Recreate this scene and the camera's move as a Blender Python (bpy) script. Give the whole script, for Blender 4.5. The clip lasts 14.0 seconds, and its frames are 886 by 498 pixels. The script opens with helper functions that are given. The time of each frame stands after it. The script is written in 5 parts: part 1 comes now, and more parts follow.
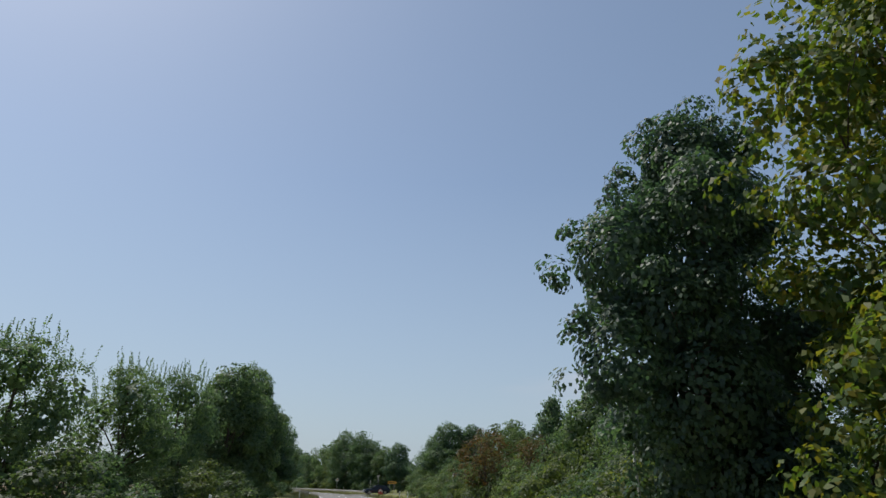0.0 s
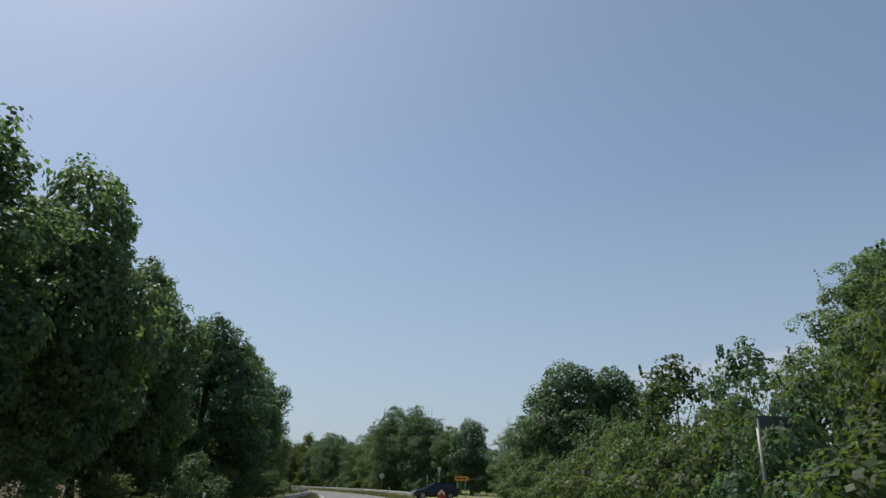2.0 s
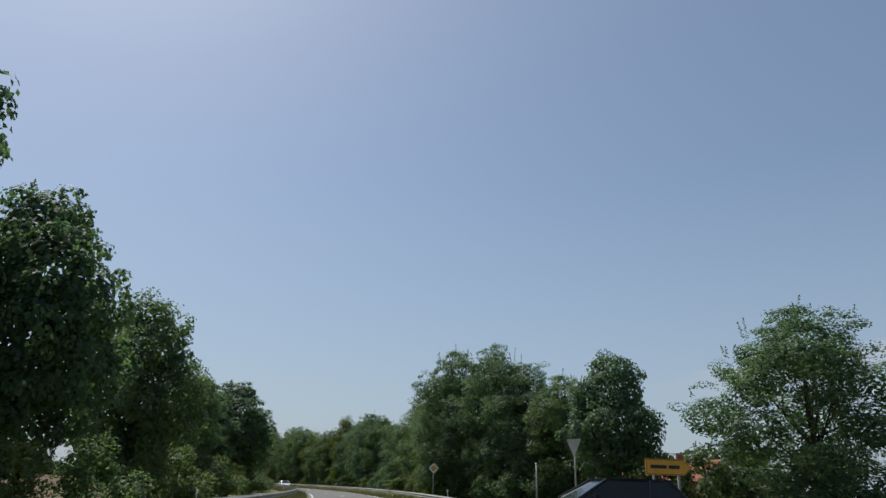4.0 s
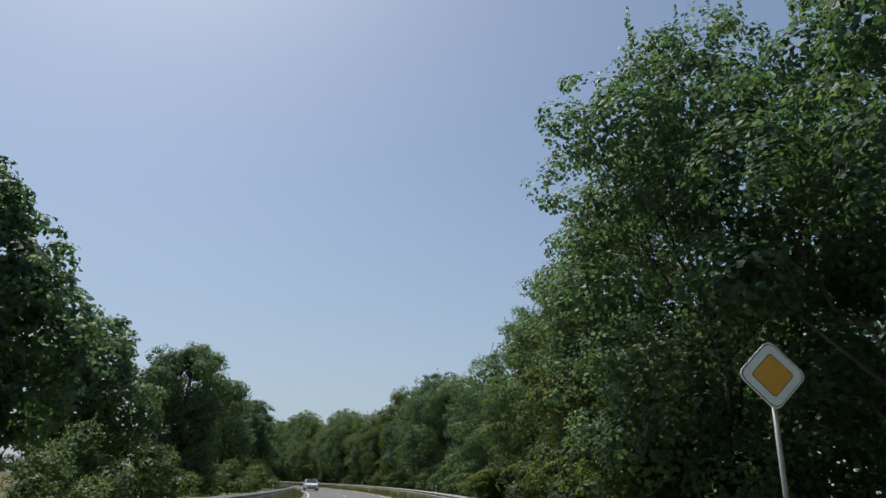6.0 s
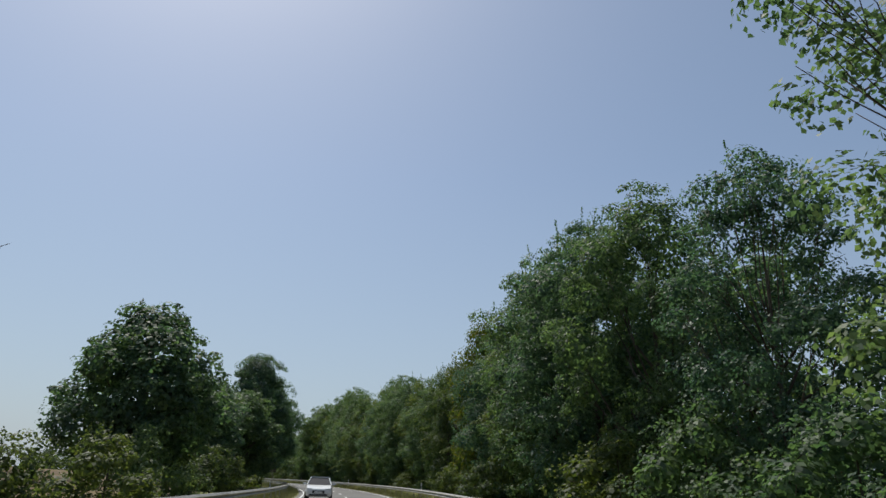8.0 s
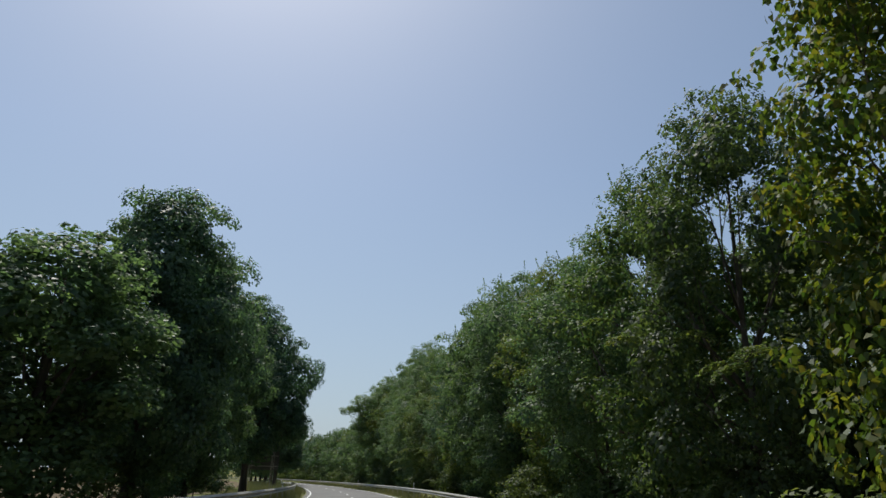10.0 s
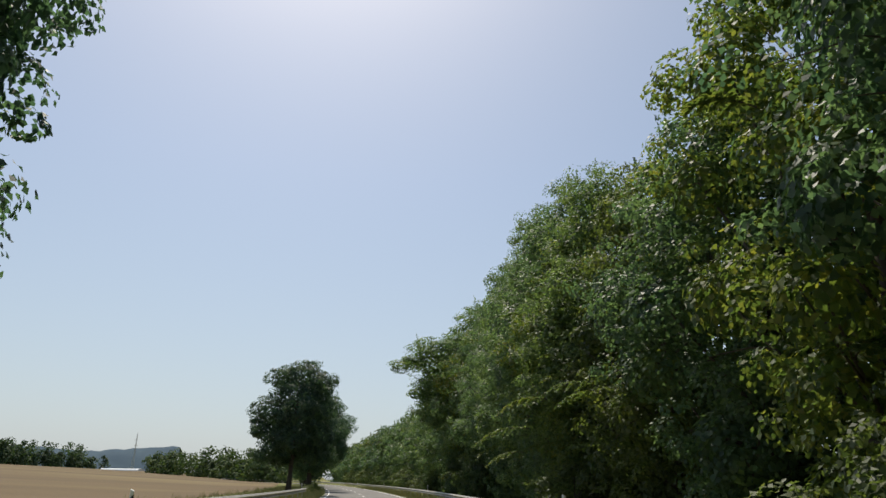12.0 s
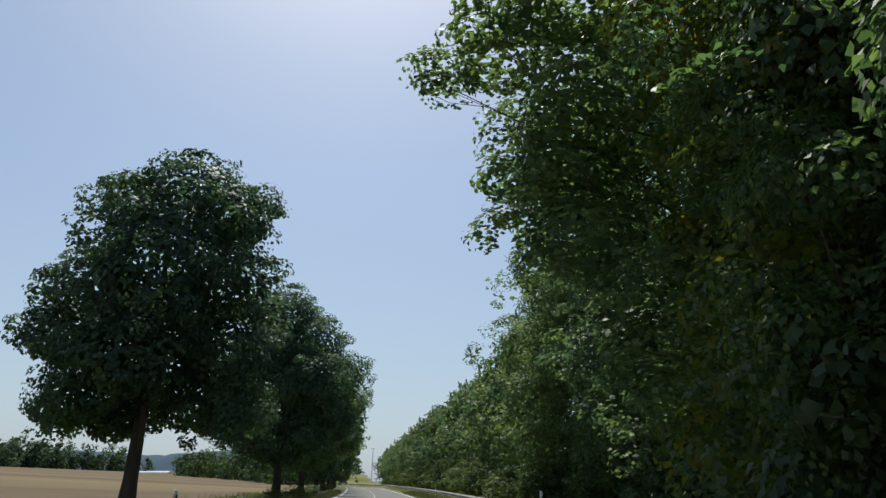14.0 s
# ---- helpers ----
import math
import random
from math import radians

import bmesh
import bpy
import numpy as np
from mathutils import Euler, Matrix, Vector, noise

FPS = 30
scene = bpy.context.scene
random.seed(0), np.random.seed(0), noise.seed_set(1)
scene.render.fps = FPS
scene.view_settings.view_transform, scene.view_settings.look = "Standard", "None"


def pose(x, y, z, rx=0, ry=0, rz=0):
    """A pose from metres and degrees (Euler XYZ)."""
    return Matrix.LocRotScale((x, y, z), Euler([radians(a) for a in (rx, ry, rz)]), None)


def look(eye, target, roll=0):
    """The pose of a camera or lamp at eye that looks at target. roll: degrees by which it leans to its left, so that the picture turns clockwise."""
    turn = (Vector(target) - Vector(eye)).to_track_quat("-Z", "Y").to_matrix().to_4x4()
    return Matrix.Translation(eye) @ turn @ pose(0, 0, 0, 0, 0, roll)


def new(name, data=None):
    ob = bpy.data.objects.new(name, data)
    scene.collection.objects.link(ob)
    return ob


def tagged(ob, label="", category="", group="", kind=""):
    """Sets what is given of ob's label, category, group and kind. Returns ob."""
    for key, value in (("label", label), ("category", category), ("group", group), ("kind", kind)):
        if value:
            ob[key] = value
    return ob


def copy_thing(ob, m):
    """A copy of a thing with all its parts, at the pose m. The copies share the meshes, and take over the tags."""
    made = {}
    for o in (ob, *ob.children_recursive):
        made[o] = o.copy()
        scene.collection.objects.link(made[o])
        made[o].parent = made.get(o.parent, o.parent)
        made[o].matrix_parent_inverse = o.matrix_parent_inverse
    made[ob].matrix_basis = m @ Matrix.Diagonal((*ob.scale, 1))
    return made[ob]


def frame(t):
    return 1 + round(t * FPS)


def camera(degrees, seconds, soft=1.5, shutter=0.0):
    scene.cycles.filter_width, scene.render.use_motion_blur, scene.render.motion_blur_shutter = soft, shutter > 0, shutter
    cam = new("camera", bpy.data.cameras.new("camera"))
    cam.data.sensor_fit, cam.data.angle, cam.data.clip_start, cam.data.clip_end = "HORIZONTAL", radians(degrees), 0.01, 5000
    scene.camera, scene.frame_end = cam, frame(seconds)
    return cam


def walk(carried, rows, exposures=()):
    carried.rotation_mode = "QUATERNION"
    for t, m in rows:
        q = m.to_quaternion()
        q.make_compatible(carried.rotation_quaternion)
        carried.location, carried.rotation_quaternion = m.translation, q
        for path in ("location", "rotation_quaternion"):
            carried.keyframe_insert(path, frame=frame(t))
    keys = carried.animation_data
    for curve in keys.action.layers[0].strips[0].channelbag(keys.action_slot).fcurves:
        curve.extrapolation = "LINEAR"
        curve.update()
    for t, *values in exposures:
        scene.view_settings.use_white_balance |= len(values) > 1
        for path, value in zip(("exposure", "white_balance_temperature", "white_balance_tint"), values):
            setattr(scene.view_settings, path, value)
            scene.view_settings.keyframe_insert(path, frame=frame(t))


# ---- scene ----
cam = camera(66.1, 14.0, soft=1.5)
PATH = [
    (0, (0.000, 0.000, 1.432), (-0.013, 1.887, 2.095), 1.15),
    (0.5, (-0.423, 12.959, 1.432), (-0.481, 14.849, 2.083), 1.15),
    (1, (-1.152, 25.802, 1.432), (-1.256, 27.690, 2.082), 1.14),
    (1.5, (-2.179, 38.521, 1.432), (-2.334, 40.404, 2.089), 1.14),
    (2, (-3.498, 51.111, 1.432), (-3.697, 52.990, 2.090), 1.17),
    (2.5, (-5.105, 63.567, 1.432), (-5.347, 65.442, 2.085), 1.34),
    (3, (-6.996, 75.885, 1.432), (-7.280, 77.754, 2.084), 1.53),
    (3.5, (-9.171, 88.056, 1.432), (-9.494, 89.917, 2.090), 1.65),
    (4, (-11.625, 100.074, 1.432), (-11.996, 101.927, 2.088), 1.75),
    (4.5, (-14.362, 111.949, 1.432), (-14.781, 113.793, 2.083), 1.83),
    (5, (-17.385, 123.690, 1.432), (-17.849, 125.524, 2.080), 1.83),
    (5.5, (-20.695, 135.288, 1.432), (-21.202, 137.111, 2.080), 1.62),
    (6, (-24.289, 146.734, 1.432), (-24.846, 148.543, 2.080), 1.32),
    (6.5, (-28.181, 158.058, 1.432), (-28.796, 159.847, 2.082), 1.37),
    (7, (-32.385, 169.286, 1.432), (-33.047, 171.061, 2.074), 1.56),
    (7.5, (-36.904, 180.408, 1.432), (-37.612, 182.163, 2.079), 1.67),
    (8, (-41.739, 191.412, 1.432), (-42.490, 193.150, 2.077), 1.75),
    (8.5, (-46.883, 202.270, 1.432), (-47.684, 203.986, 2.077), 1.77),
    (9, (-52.323, 212.955, 1.432), (-53.171, 214.647, 2.079), 1.76),
    (9.5, (-58.055, 223.458, 1.432), (-58.949, 225.126, 2.079), 1.72),
    (10, (-64.071, 233.772, 1.432), (-65.025, 235.407, 2.077), 1.57),
    (10.5, (-70.347, 243.863, 1.432), (-71.361, 245.465, 2.069), 1.43),
    (11, (-76.853, 253.703, 1.432), (-77.915, 255.272, 2.071), 1.46),
    (11.5, (-83.575, 263.288, 1.432), (-84.682, 264.823, 2.079), 1.64),
    (12, (-90.497, 272.621, 1.432), (-91.644, 274.125, 2.082), 1.74),
    (12.5, (-97.636, 281.743, 1.432), (-98.815, 283.220, 2.086), 1.68),
    (13, (-105.010, 290.694, 1.432), (-106.224, 292.144, 2.083), 1.62),
    (13.5, (-112.609, 299.474, 1.432), (-113.848, 300.901, 2.085), 1.50),
    (14, (-120.419, 308.085, 1.432), (-121.686, 309.489, 2.081), 1.25),
]
EXPOSURES = [(0, 0.0, 6250, 8), (3, -0.05, 6250, 8), (5.5, -0.18, 6150, 8), (6.5, 0.05, 6300, 7.5), (7.5, -0.08, 6300, 8), (10, -0.06, 6250, 7), (11, 0.22, 6450, 7.5), (12, 0.2, 6800, 8.5),
             (12.5, -0.15, 6250, 6), (13, -0.15, 6250, 6), (13.5, -0.1, 6250, 6), (14, 0.08, 6250, 6)]
walk(cam, [(t, look(eye, target, roll)) for t, eye, target, roll in PATH], EXPOSURES)

# ---- light ----
SUN_LEFT, SUN_UP = 52.0, 58.0      # degrees left of +y, degrees above the horizon
world = bpy.data.worlds.new("summer_sky")
scene.world = world
world.use_nodes = True
wn = world.node_tree
sky = wn.nodes.new("ShaderNodeTexSky")
sky.sky_type, sky.sun_disc = "NISHITA", False
sky.sun_elevation, sky.sun_rotation = radians(SUN_UP), radians(-SUN_LEFT)
sky.air_density, sky.dust_density, sky.ozone_density, sky.altitude = 1.0, 1.4, 1.5, 60
wn.nodes["Background"].inputs[1].default_value = 0.106


def calc(op, a, b, clamp=False):
    """A math node of the sky; a and b are sockets or numbers."""
    n = wn.nodes.new("ShaderNodeMath")
    n.operation, n.use_clamp = op, clamp
    for sock, v in zip(n.inputs, (a, b)):
        if isinstance(v, (int, float)):
            sock.default_value = v
        else:
            wn.links.new(v, sock)
    return n.outputs[0]


# a thin bank of white cloud low over the trees on the right
way = wn.nodes.new("ShaderNodeTexCoord")
xyz = wn.nodes.new("ShaderNodeSeparateXYZ")
wn.links.new(way.outputs["Generated"], xyz.inputs[0])
stretch = wn.nodes.new("ShaderNodeMapping")
stretch.inputs["Scale"].default_value = (7.0, 7.0, 38.0)
wn.links.new(way.outputs["Generated"], stretch.inputs[0])
puffs = wn.nodes.new("ShaderNodeTexNoise")
puffs.inputs["Scale"].default_value, puffs.inputs["Detail"].default_value = 1.6, 6.0
wn.links.new(stretch.outputs[0], puffs.inputs["Vector"])
brim = calc("ADD", calc("MULTIPLY", xyz.outputs[0], 0.13), 0.137)
brim = calc("ADD", brim, calc("MULTIPLY", calc("SUBTRACT", puffs.outputs["Fac"], 0.5), 0.035))
bank = calc("MULTIPLY", calc("SUBTRACT", brim, xyz.outputs[2]), 90.0, True)
bank = calc("MULTIPLY", bank, calc("MULTIPLY", calc("SUBTRACT", xyz.outputs[2], 0.09), 15.0, True))
bank = calc("MULTIPLY", bank, calc("MULTIPLY", calc("SUBTRACT", xyz.outputs[0], 0.06), 8.0, True))
bank = calc("MULTIPLY", bank, calc("MULTIPLY", xyz.outputs[1], 3.0, True))
bank = calc("MULTIPLY", bank, calc("ADD", calc("MULTIPLY", puffs.outputs["Fac"], 1.2), -0.1), True)
veil = wn.nodes.new("ShaderNodeMix")
veil.data_type = "RGBA"
wn.links.new(bank, veil.inputs["Factor"])
haze = wn.nodes.new("ShaderNodeMix")
haze.data_type = "RGBA"
wn.links.new(calc("ADD", calc("MULTIPLY", calc("SUBTRACT", 0.42, xyz.outputs[2]), 1.35, True), 0.2), haze.inputs["Factor"])
wn.links.new(sky.outputs[0], haze.inputs["A"])
haze.inputs["B"].default_value = (3.9, 4.6, 5.4, 1)
wn.links.new(haze.outputs["Result"], veil.inputs["A"])
veil.inputs["B"].default_value = (4.9, 5.1, 5.6, 1)
wn.links.new(veil.outputs["Result"], wn.nodes["Background"].inputs[0])
sun = new("sun", bpy.data.lights.new("sun", "SUN"))
sun.data.energy, sun.data.angle, sun.data.color = 4.3, radians(0.53), (1.0, 0.94, 0.84)
sun.matrix_world = look((0, 0, 60), Vector((0, 0, 60)) - Vector((-math.sin(radians(SUN_LEFT)) * math.cos(radians(SUN_UP)),
                        math.cos(radians(SUN_LEFT)) * math.cos(radians(SUN_UP)), math.sin(radians(SUN_UP)))))

# ---- the road's line: s metres along the driven lane, d metres to the right of it ----
BEND = (0.01314, -0.25316, 1.00279, -0.54594, 10.75992, 1.17537)


def heading(s):
    s = np.asarray(s, float)
    h = np.polyval(BEND, np.clip(s, 0, 340) / 100) + np.minimum(s, 0) * 0.108
    e = np.clip(s - 340, 0, 150)
    return np.radians(h + 0.085 * (e - e * e / 300))


LINE_S = np.arange(-120, 1200, 0.5)
LINE_H = heading(LINE_S)
LINE_X = np.concatenate([[0], np.cumsum(-np.sin((LINE_H[1:] + LINE_H[:-1]) / 2) * 0.5)])
LINE_Y = np.concatenate([[0], np.cumsum(np.cos((LINE_H[1:] + LINE_H[:-1]) / 2) * 0.5)])
LINE_X, LINE_Y = LINE_X - np.interp(0, LINE_S, LINE_X), LINE_Y - np.interp(0, LINE_S, LINE_Y)


def place(s, d, z=0.0):
    h = float(heading(s))
    return Vector((float(np.interp(s, LINE_S, LINE_X)) + d * math.cos(h), float(np.interp(s, LINE_S, LINE_Y)) + d * math.sin(h), z))


def lane(s, d, z=0.0):
    """Like place, but on the road itself, which turns off to the left past 492 m."""
    if s <= 492:
        return place(s, d, z)
    a, h, r = (s - 492) / 64, float(heading(492)), 64 + d
    p = place(492, -64, z)
    return Vector((p.x + r * math.cos(h + a), p.y + r * math.sin(h + a), z))


def stand(s, d, turn=0.0, size=1.0, z=0.0, tall=1.0):
    """A pose beside the road, y along it."""
    p = place(s, d, z)
    return pose(p.x, p.y, p.z, 0, 0, math.degrees(float(heading(s))) + turn) @ Matrix.Diagonal((size, size, size * tall, 1))


# ---- materials ----
def material(name):
    m = bpy.data.materials.new(name)
    m.use_nodes = True
    return m, m.node_tree.nodes, m.node_tree.links, m.node_tree.nodes["Principled BSDF"]


def noise_ramp(nodes, links, scale, stops, detail=4.0, coord="Object", stretch=None):
    tc = nodes.new("ShaderNodeTexCoord")
    mp = nodes.new("ShaderNodeMapping")
    links.new(tc.outputs[coord], mp.inputs[0])
    if stretch:
        mp.inputs["Scale"].default_value = stretch
    n = nodes.new("ShaderNodeTexNoise")
    n.inputs["Scale"].default_value, n.inputs["Detail"].default_value = scale, detail
    links.new(mp.outputs[0], n.inputs["Vector"])
    r = nodes.new("ShaderNodeValToRGB")
    while len(r.color_ramp.elements) < len(stops):
        r.color_ramp.elements.new(0.5)
    for e, (at, c) in zip(r.color_ramp.elements, stops):
        e.position, e.color = at, (*c, 1)
    links.new(n.outputs["Fac"], r.inputs[0])
    return r.outputs[0], n.outputs["Fac"]


def mixed(nodes, links, a, b, fac, mode="MIX"):
    mx = nodes.new("ShaderNodeMix")
    mx.data_type, mx.blend_type = "RGBA", mode
    for sock, value in ((mx.inputs["Factor"], fac), (mx.inputs["A"], a), (mx.inputs["B"], b)):
        if isinstance(value, (int, float)):
            sock.default_value = value
        elif isinstance(value, tuple):
            sock.default_value = (*value, 1)
        else:
            links.new(value, sock)
    return mx.outputs["Result"]


def bumped(nodes, links, bsdf, height, strength, distance=0.02):
    b = nodes.new("ShaderNodeBump")
    b.inputs["Strength"].default_value, b.inputs["Distance"].default_value = strength, distance
    links.new(height, b.inputs["Height"])
    links.new(b.outputs[0], bsdf.inputs["Normal"])


def rough_material(name, scale, stops, roughness=0.9, fine=40.0, fine_mix=0.35, bump=0.4, metal=0.0, stretch=None):
    m, nodes, links, bsdf = material(name)
    c, f = noise_ramp(nodes, links, scale, stops, stretch=stretch)
    g, gf = noise_ramp(nodes, links, fine, [(0.25, (0.5, 0.5, 0.5)), (0.75, (1.0, 1.0, 1.0))])
    links.new(mixed(nodes, links, c, g, fine_mix, "MULTIPLY"), bsdf.inputs["Base Color"])
    bsdf.inputs["Roughness"].default_value, bsdf.inputs["Metallic"].default_value = roughness, metal
    bsdf.inputs["Specular IOR Level"].default_value = 0.1 if roughness >= 0.88 else 0.45
    if bump:
        bumped(nodes, links, bsdf, gf, bump)
    return m


def leaf_material(name, colours, through_light, glow_mix=0.36, gloss=0.55):
    """Leaves: each its own shade, larger drifts of colour over the crown, light coming through the blade."""
    m, nodes, links, bsdf = material(name)
    geo = nodes.new("ShaderNodeNewGeometry")
    r = nodes.new("ShaderNodeValToRGB")
    while len(r.color_ramp.elements) < len(colours):
        r.color_ramp.elements.new(0.5)
    for i, (e, c) in enumerate(zip(r.color_ramp.elements, colours)):
        e.position, e.color = i / (len(colours) - 1), (*c, 1)
    links.new(geo.outputs["Random Per Island"], r.inputs[0])
    drift, _ = noise_ramp(nodes, links, 0.9, [(0.3, (0.55, 0.66, 0.74)), (0.7, (1.3, 1.2, 0.92))])
    info = nodes.new("ShaderNodeObjectInfo")
    tone = nodes.new("ShaderNodeValToRGB")
    tone.color_ramp.elements[0].color, tone.color_ramp.elements[1].color = (0.7, 0.8, 0.9, 1), (1.2, 1.12, 0.88, 1)
    links.new(info.outputs["Random"], tone.inputs[0])
    base = mixed(nodes, links, mixed(nodes, links, r.outputs[0], drift, 1.0, "MULTIPLY"), tone.outputs[0], 1.0, "MULTIPLY")
    links.new(base, bsdf.inputs["Base Color"])
    bsdf.inputs["Roughness"].default_value, bsdf.inputs["Specular IOR Level"].default_value = gloss, 0.3
    tr = nodes.new("ShaderNodeBsdfTranslucent")
    links.new(mixed(nodes, links, base, through_light, 1.0, "MULTIPLY"), tr.inputs["Color"])
    ms = nodes.new("ShaderNodeMixShader")
    ms.inputs[0].default_value = glow_mix
    links.new(bsdf.outputs[0], ms.inputs[1])
    links.new(tr.outputs[0], ms.inputs[2])
    links.new(ms.outputs[0], nodes["Material Output"].inputs["Surface"])
    return m


LEAF_DEEP = leaf_material("leaf_deep_green", [(0.055, 0.090, 0.061), (0.077, 0.120, 0.079), (0.096, 0.147, 0.091), (0.123, 0.176, 0.109)], (1.9, 2.1, 1.3), 0.43, 0.54)
LEAF_MID = leaf_material("leaf_mid_green", [(0.055, 0.085, 0.054), (0.084, 0.127, 0.076), (0.111, 0.160, 0.092), (0.146, 0.197, 0.112)], (1.9, 2.1, 1.1), 0.43, 0.58)
LEAF_LIGHT = leaf_material("leaf_light_green", [(0.051, 0.073, 0.040), (0.069, 0.096, 0.050), (0.087, 0.114, 0.059), (0.112, 0.131, 0.070)], (2.0, 2.15, 0.9), 0.42, 0.58)
LEAF_GOLD = leaf_material("leaf_turning_gold", [(0.045, 0.083, 0.031), (0.070, 0.114, 0.035), (0.097, 0.128, 0.037), (0.138, 0.128, 0.037)], (2.0, 1.95, 0.65), 0.45, 0.58)
LEAF_YELLOW = leaf_material("leaf_yellow_green", [(0.060, 0.101, 0.048), (0.085, 0.132, 0.057), (0.114, 0.153, 0.063), (0.150, 0.167, 0.067)], (1.85, 1.85, 0.85), 0.48, 0.58)
LEAF_BRIGHT = leaf_material("leaf_bright_green", [(0.072, 0.112, 0.040), (0.102, 0.152, 0.048), (0.130, 0.175, 0.053), (0.165, 0.190, 0.055)], (2.1, 2.15, 0.75), 0.44, 0.58)
LEAF_MAPLE = leaf_material("leaf_maple_dark", [(0.044, 0.070, 0.057), (0.059, 0.091, 0.068), (0.071, 0.110, 0.074), (0.094, 0.134, 0.085)], (1.9, 2.2, 1.2), 0.36, 0.55)
LEAF_RUST = leaf_material("leaf_rust_brown", [(0.05, 0.065, 0.03), (0.095, 0.078, 0.035), (0.125, 0.08, 0.038), (0.08, 0.09, 0.034)], (2.0, 1.5, 0.6))
BARK = rough_material("bark", 3.0, [(0.3, (0.055, 0.045, 0.036)), (0.7, (0.15, 0.125, 0.10))], 0.95, 30, 0.5, 0.8, stretch=(1, 1, 0.25))
ASPHALT = rough_material("worn_asphalt", 0.35, [(0.3, (0.165, 0.16, 0.154)), (0.7, (0.23, 0.225, 0.214))], 0.88, 60, 0.35, 0.35)
PAINT_WHITE = rough_material("road_paint", 2.0, [(0.3, (0.55, 0.55, 0.53)), (0.6, (0.75, 0.75, 0.73))], 0.7, 30, 0.3, 0.1)
GRASS = rough_material("dry_grass_ground", 0.25, [(0.3, (0.11, 0.14, 0.045)), (0.55, (0.2, 0.2, 0.075)), (0.75, (0.30, 0.26, 0.12))], 0.95, 9, 0.5, 0.6)
STUBBLE = rough_material("stubble_field", 0.05, [(0.3, (0.112, 0.082, 0.053)), (0.5, (0.146, 0.108, 0.064)), (0.7, (0.20, 0.156, 0.08))], 0.95, 3.0, 0.35, 0.6, stretch=(1, 0.2, 1))
ZINC = rough_material("galvanised_steel", 1.2, [(0.3, (0.30, 0.285, 0.26)), (0.7, (0.46, 0.44, 0.40))], 0.55, 20, 0.35, 0.1, metal=0.35)
POST_WHITE = rough_material("white_plastic", 4.0, [(0.3, (0.62, 0.62, 0.6)), (0.7, (0.78, 0.78, 0.77))], 0.5, 20, 0.2, 0.0)
BLACK = rough_material("black_plastic", 4.0, [(0.3, (0.012, 0.012, 0.013)), (0.7, (0.025, 0.025, 0.025))], 0.5, 20, 0.2, 0.0)


SIGN_YELLOW = rough_material("sign_yellow", 2.0, [(0.3, (0.62, 0.30, 0.03)), (0.7, (0.72, 0.37, 0.05))], 0.45, 25, 0.15, 0.0)
SIGN_WHITE = rough_material("sign_white", 2.0, [(0.3, (0.70, 0.70, 0.69)), (0.7, (0.80, 0.80, 0.79))], 0.45, 25, 0.15, 0.0)
SIGN_RED = rough_material("sign_red", 2.0, [(0.3, (0.42, 0.04, 0.03)), (0.7, (0.52, 0.06, 0.05))], 0.45, 25, 0.15, 0.0)
SIGN_BACK = rough_material("sign_back_grey", 1.5, [(0.3, (0.07, 0.07, 0.068)), (0.7, (0.11, 0.11, 0.105))], 0.65, 20, 0.25, 0.05)
CAR_WHITE = rough_material("white_car_paint", 1.0, [(0.3, (0.74, 0.75, 0.76)), (0.7, (0.80, 0.80, 0.80))], 0.22, 6, 0.1, 0.0)
CAR_DARK = rough_material("dark_blue_car_paint", 1.0, [(0.3, (0.012, 0.016, 0.026)), (0.7, (0.02, 0.026, 0.04))], 0.2, 6, 0.1, 0.0)
CAR_GLASS = rough_material("tinted_car_glass", 1.0, [(0.3, (0.012, 0.014, 0.015)), (0.7, (0.02, 0.022, 0.024))], 0.06, 4, 0.1, 0.0)
RUBBER = rough_material("tyre_rubber", 8.0, [(0.3, (0.014, 0.014, 0.014)), (0.7, (0.03, 0.03, 0.03))], 0.85, 60, 0.3, 0.2)
LAMP_GLASS = rough_material("headlamp_glass", 3.0, [(0.3, (0.6, 0.62, 0.63)), (0.7, (0.78, 0.79, 0.8))], 0.1, 9, 0.1, 0.0)
TILE_RED = rough_material("red_roof_tile", 1.2, [(0.3, (0.26, 0.075, 0.045)), (0.7, (0.38, 0.12, 0.07))], 0.8, 9, 0.4, 0.3)
BRICK = rough_material("red_brick", 1.5, [(0.3, (0.24, 0.10, 0.07)), (0.7, (0.34, 0.16, 0.11))], 0.9, 14, 0.4, 0.4)
STRAW = rough_material("dry_grass_blades", 0.6, [(0.3, (0.17, 0.21, 0.06)), (0.55, (0.30, 0.28, 0.11)), (0.75, (0.46, 0.38, 0.18))], 0.8, 9, 0.3, 0.0)
FOIL = rough_material("white_foil", 0.3, [(0.3, (0.68, 0.70, 0.72)), (0.7, (0.80, 0.80, 0.80))], 0.4, 5, 0.15, 0.1)
# blue of the distance haze is mixed into the hills' base colour
HILLS_HAZED = rough_material("far_hills_haze_tint", 0.012, [(0.35, (0.05, 0.08, 0.11)), (0.65, (0.062, 0.096, 0.125))], 0.95, 0.05, 0.2, 0.0)
LEAF_FAR = leaf_material("leaf_distant_wood", [(0.039, 0.066, 0.040), (0.050, 0.083, 0.050), (0.066, 0.099, 0.056), (0.083, 0.116, 0.062)], (1.6, 1.8, 0.9), 0.25, 0.8)


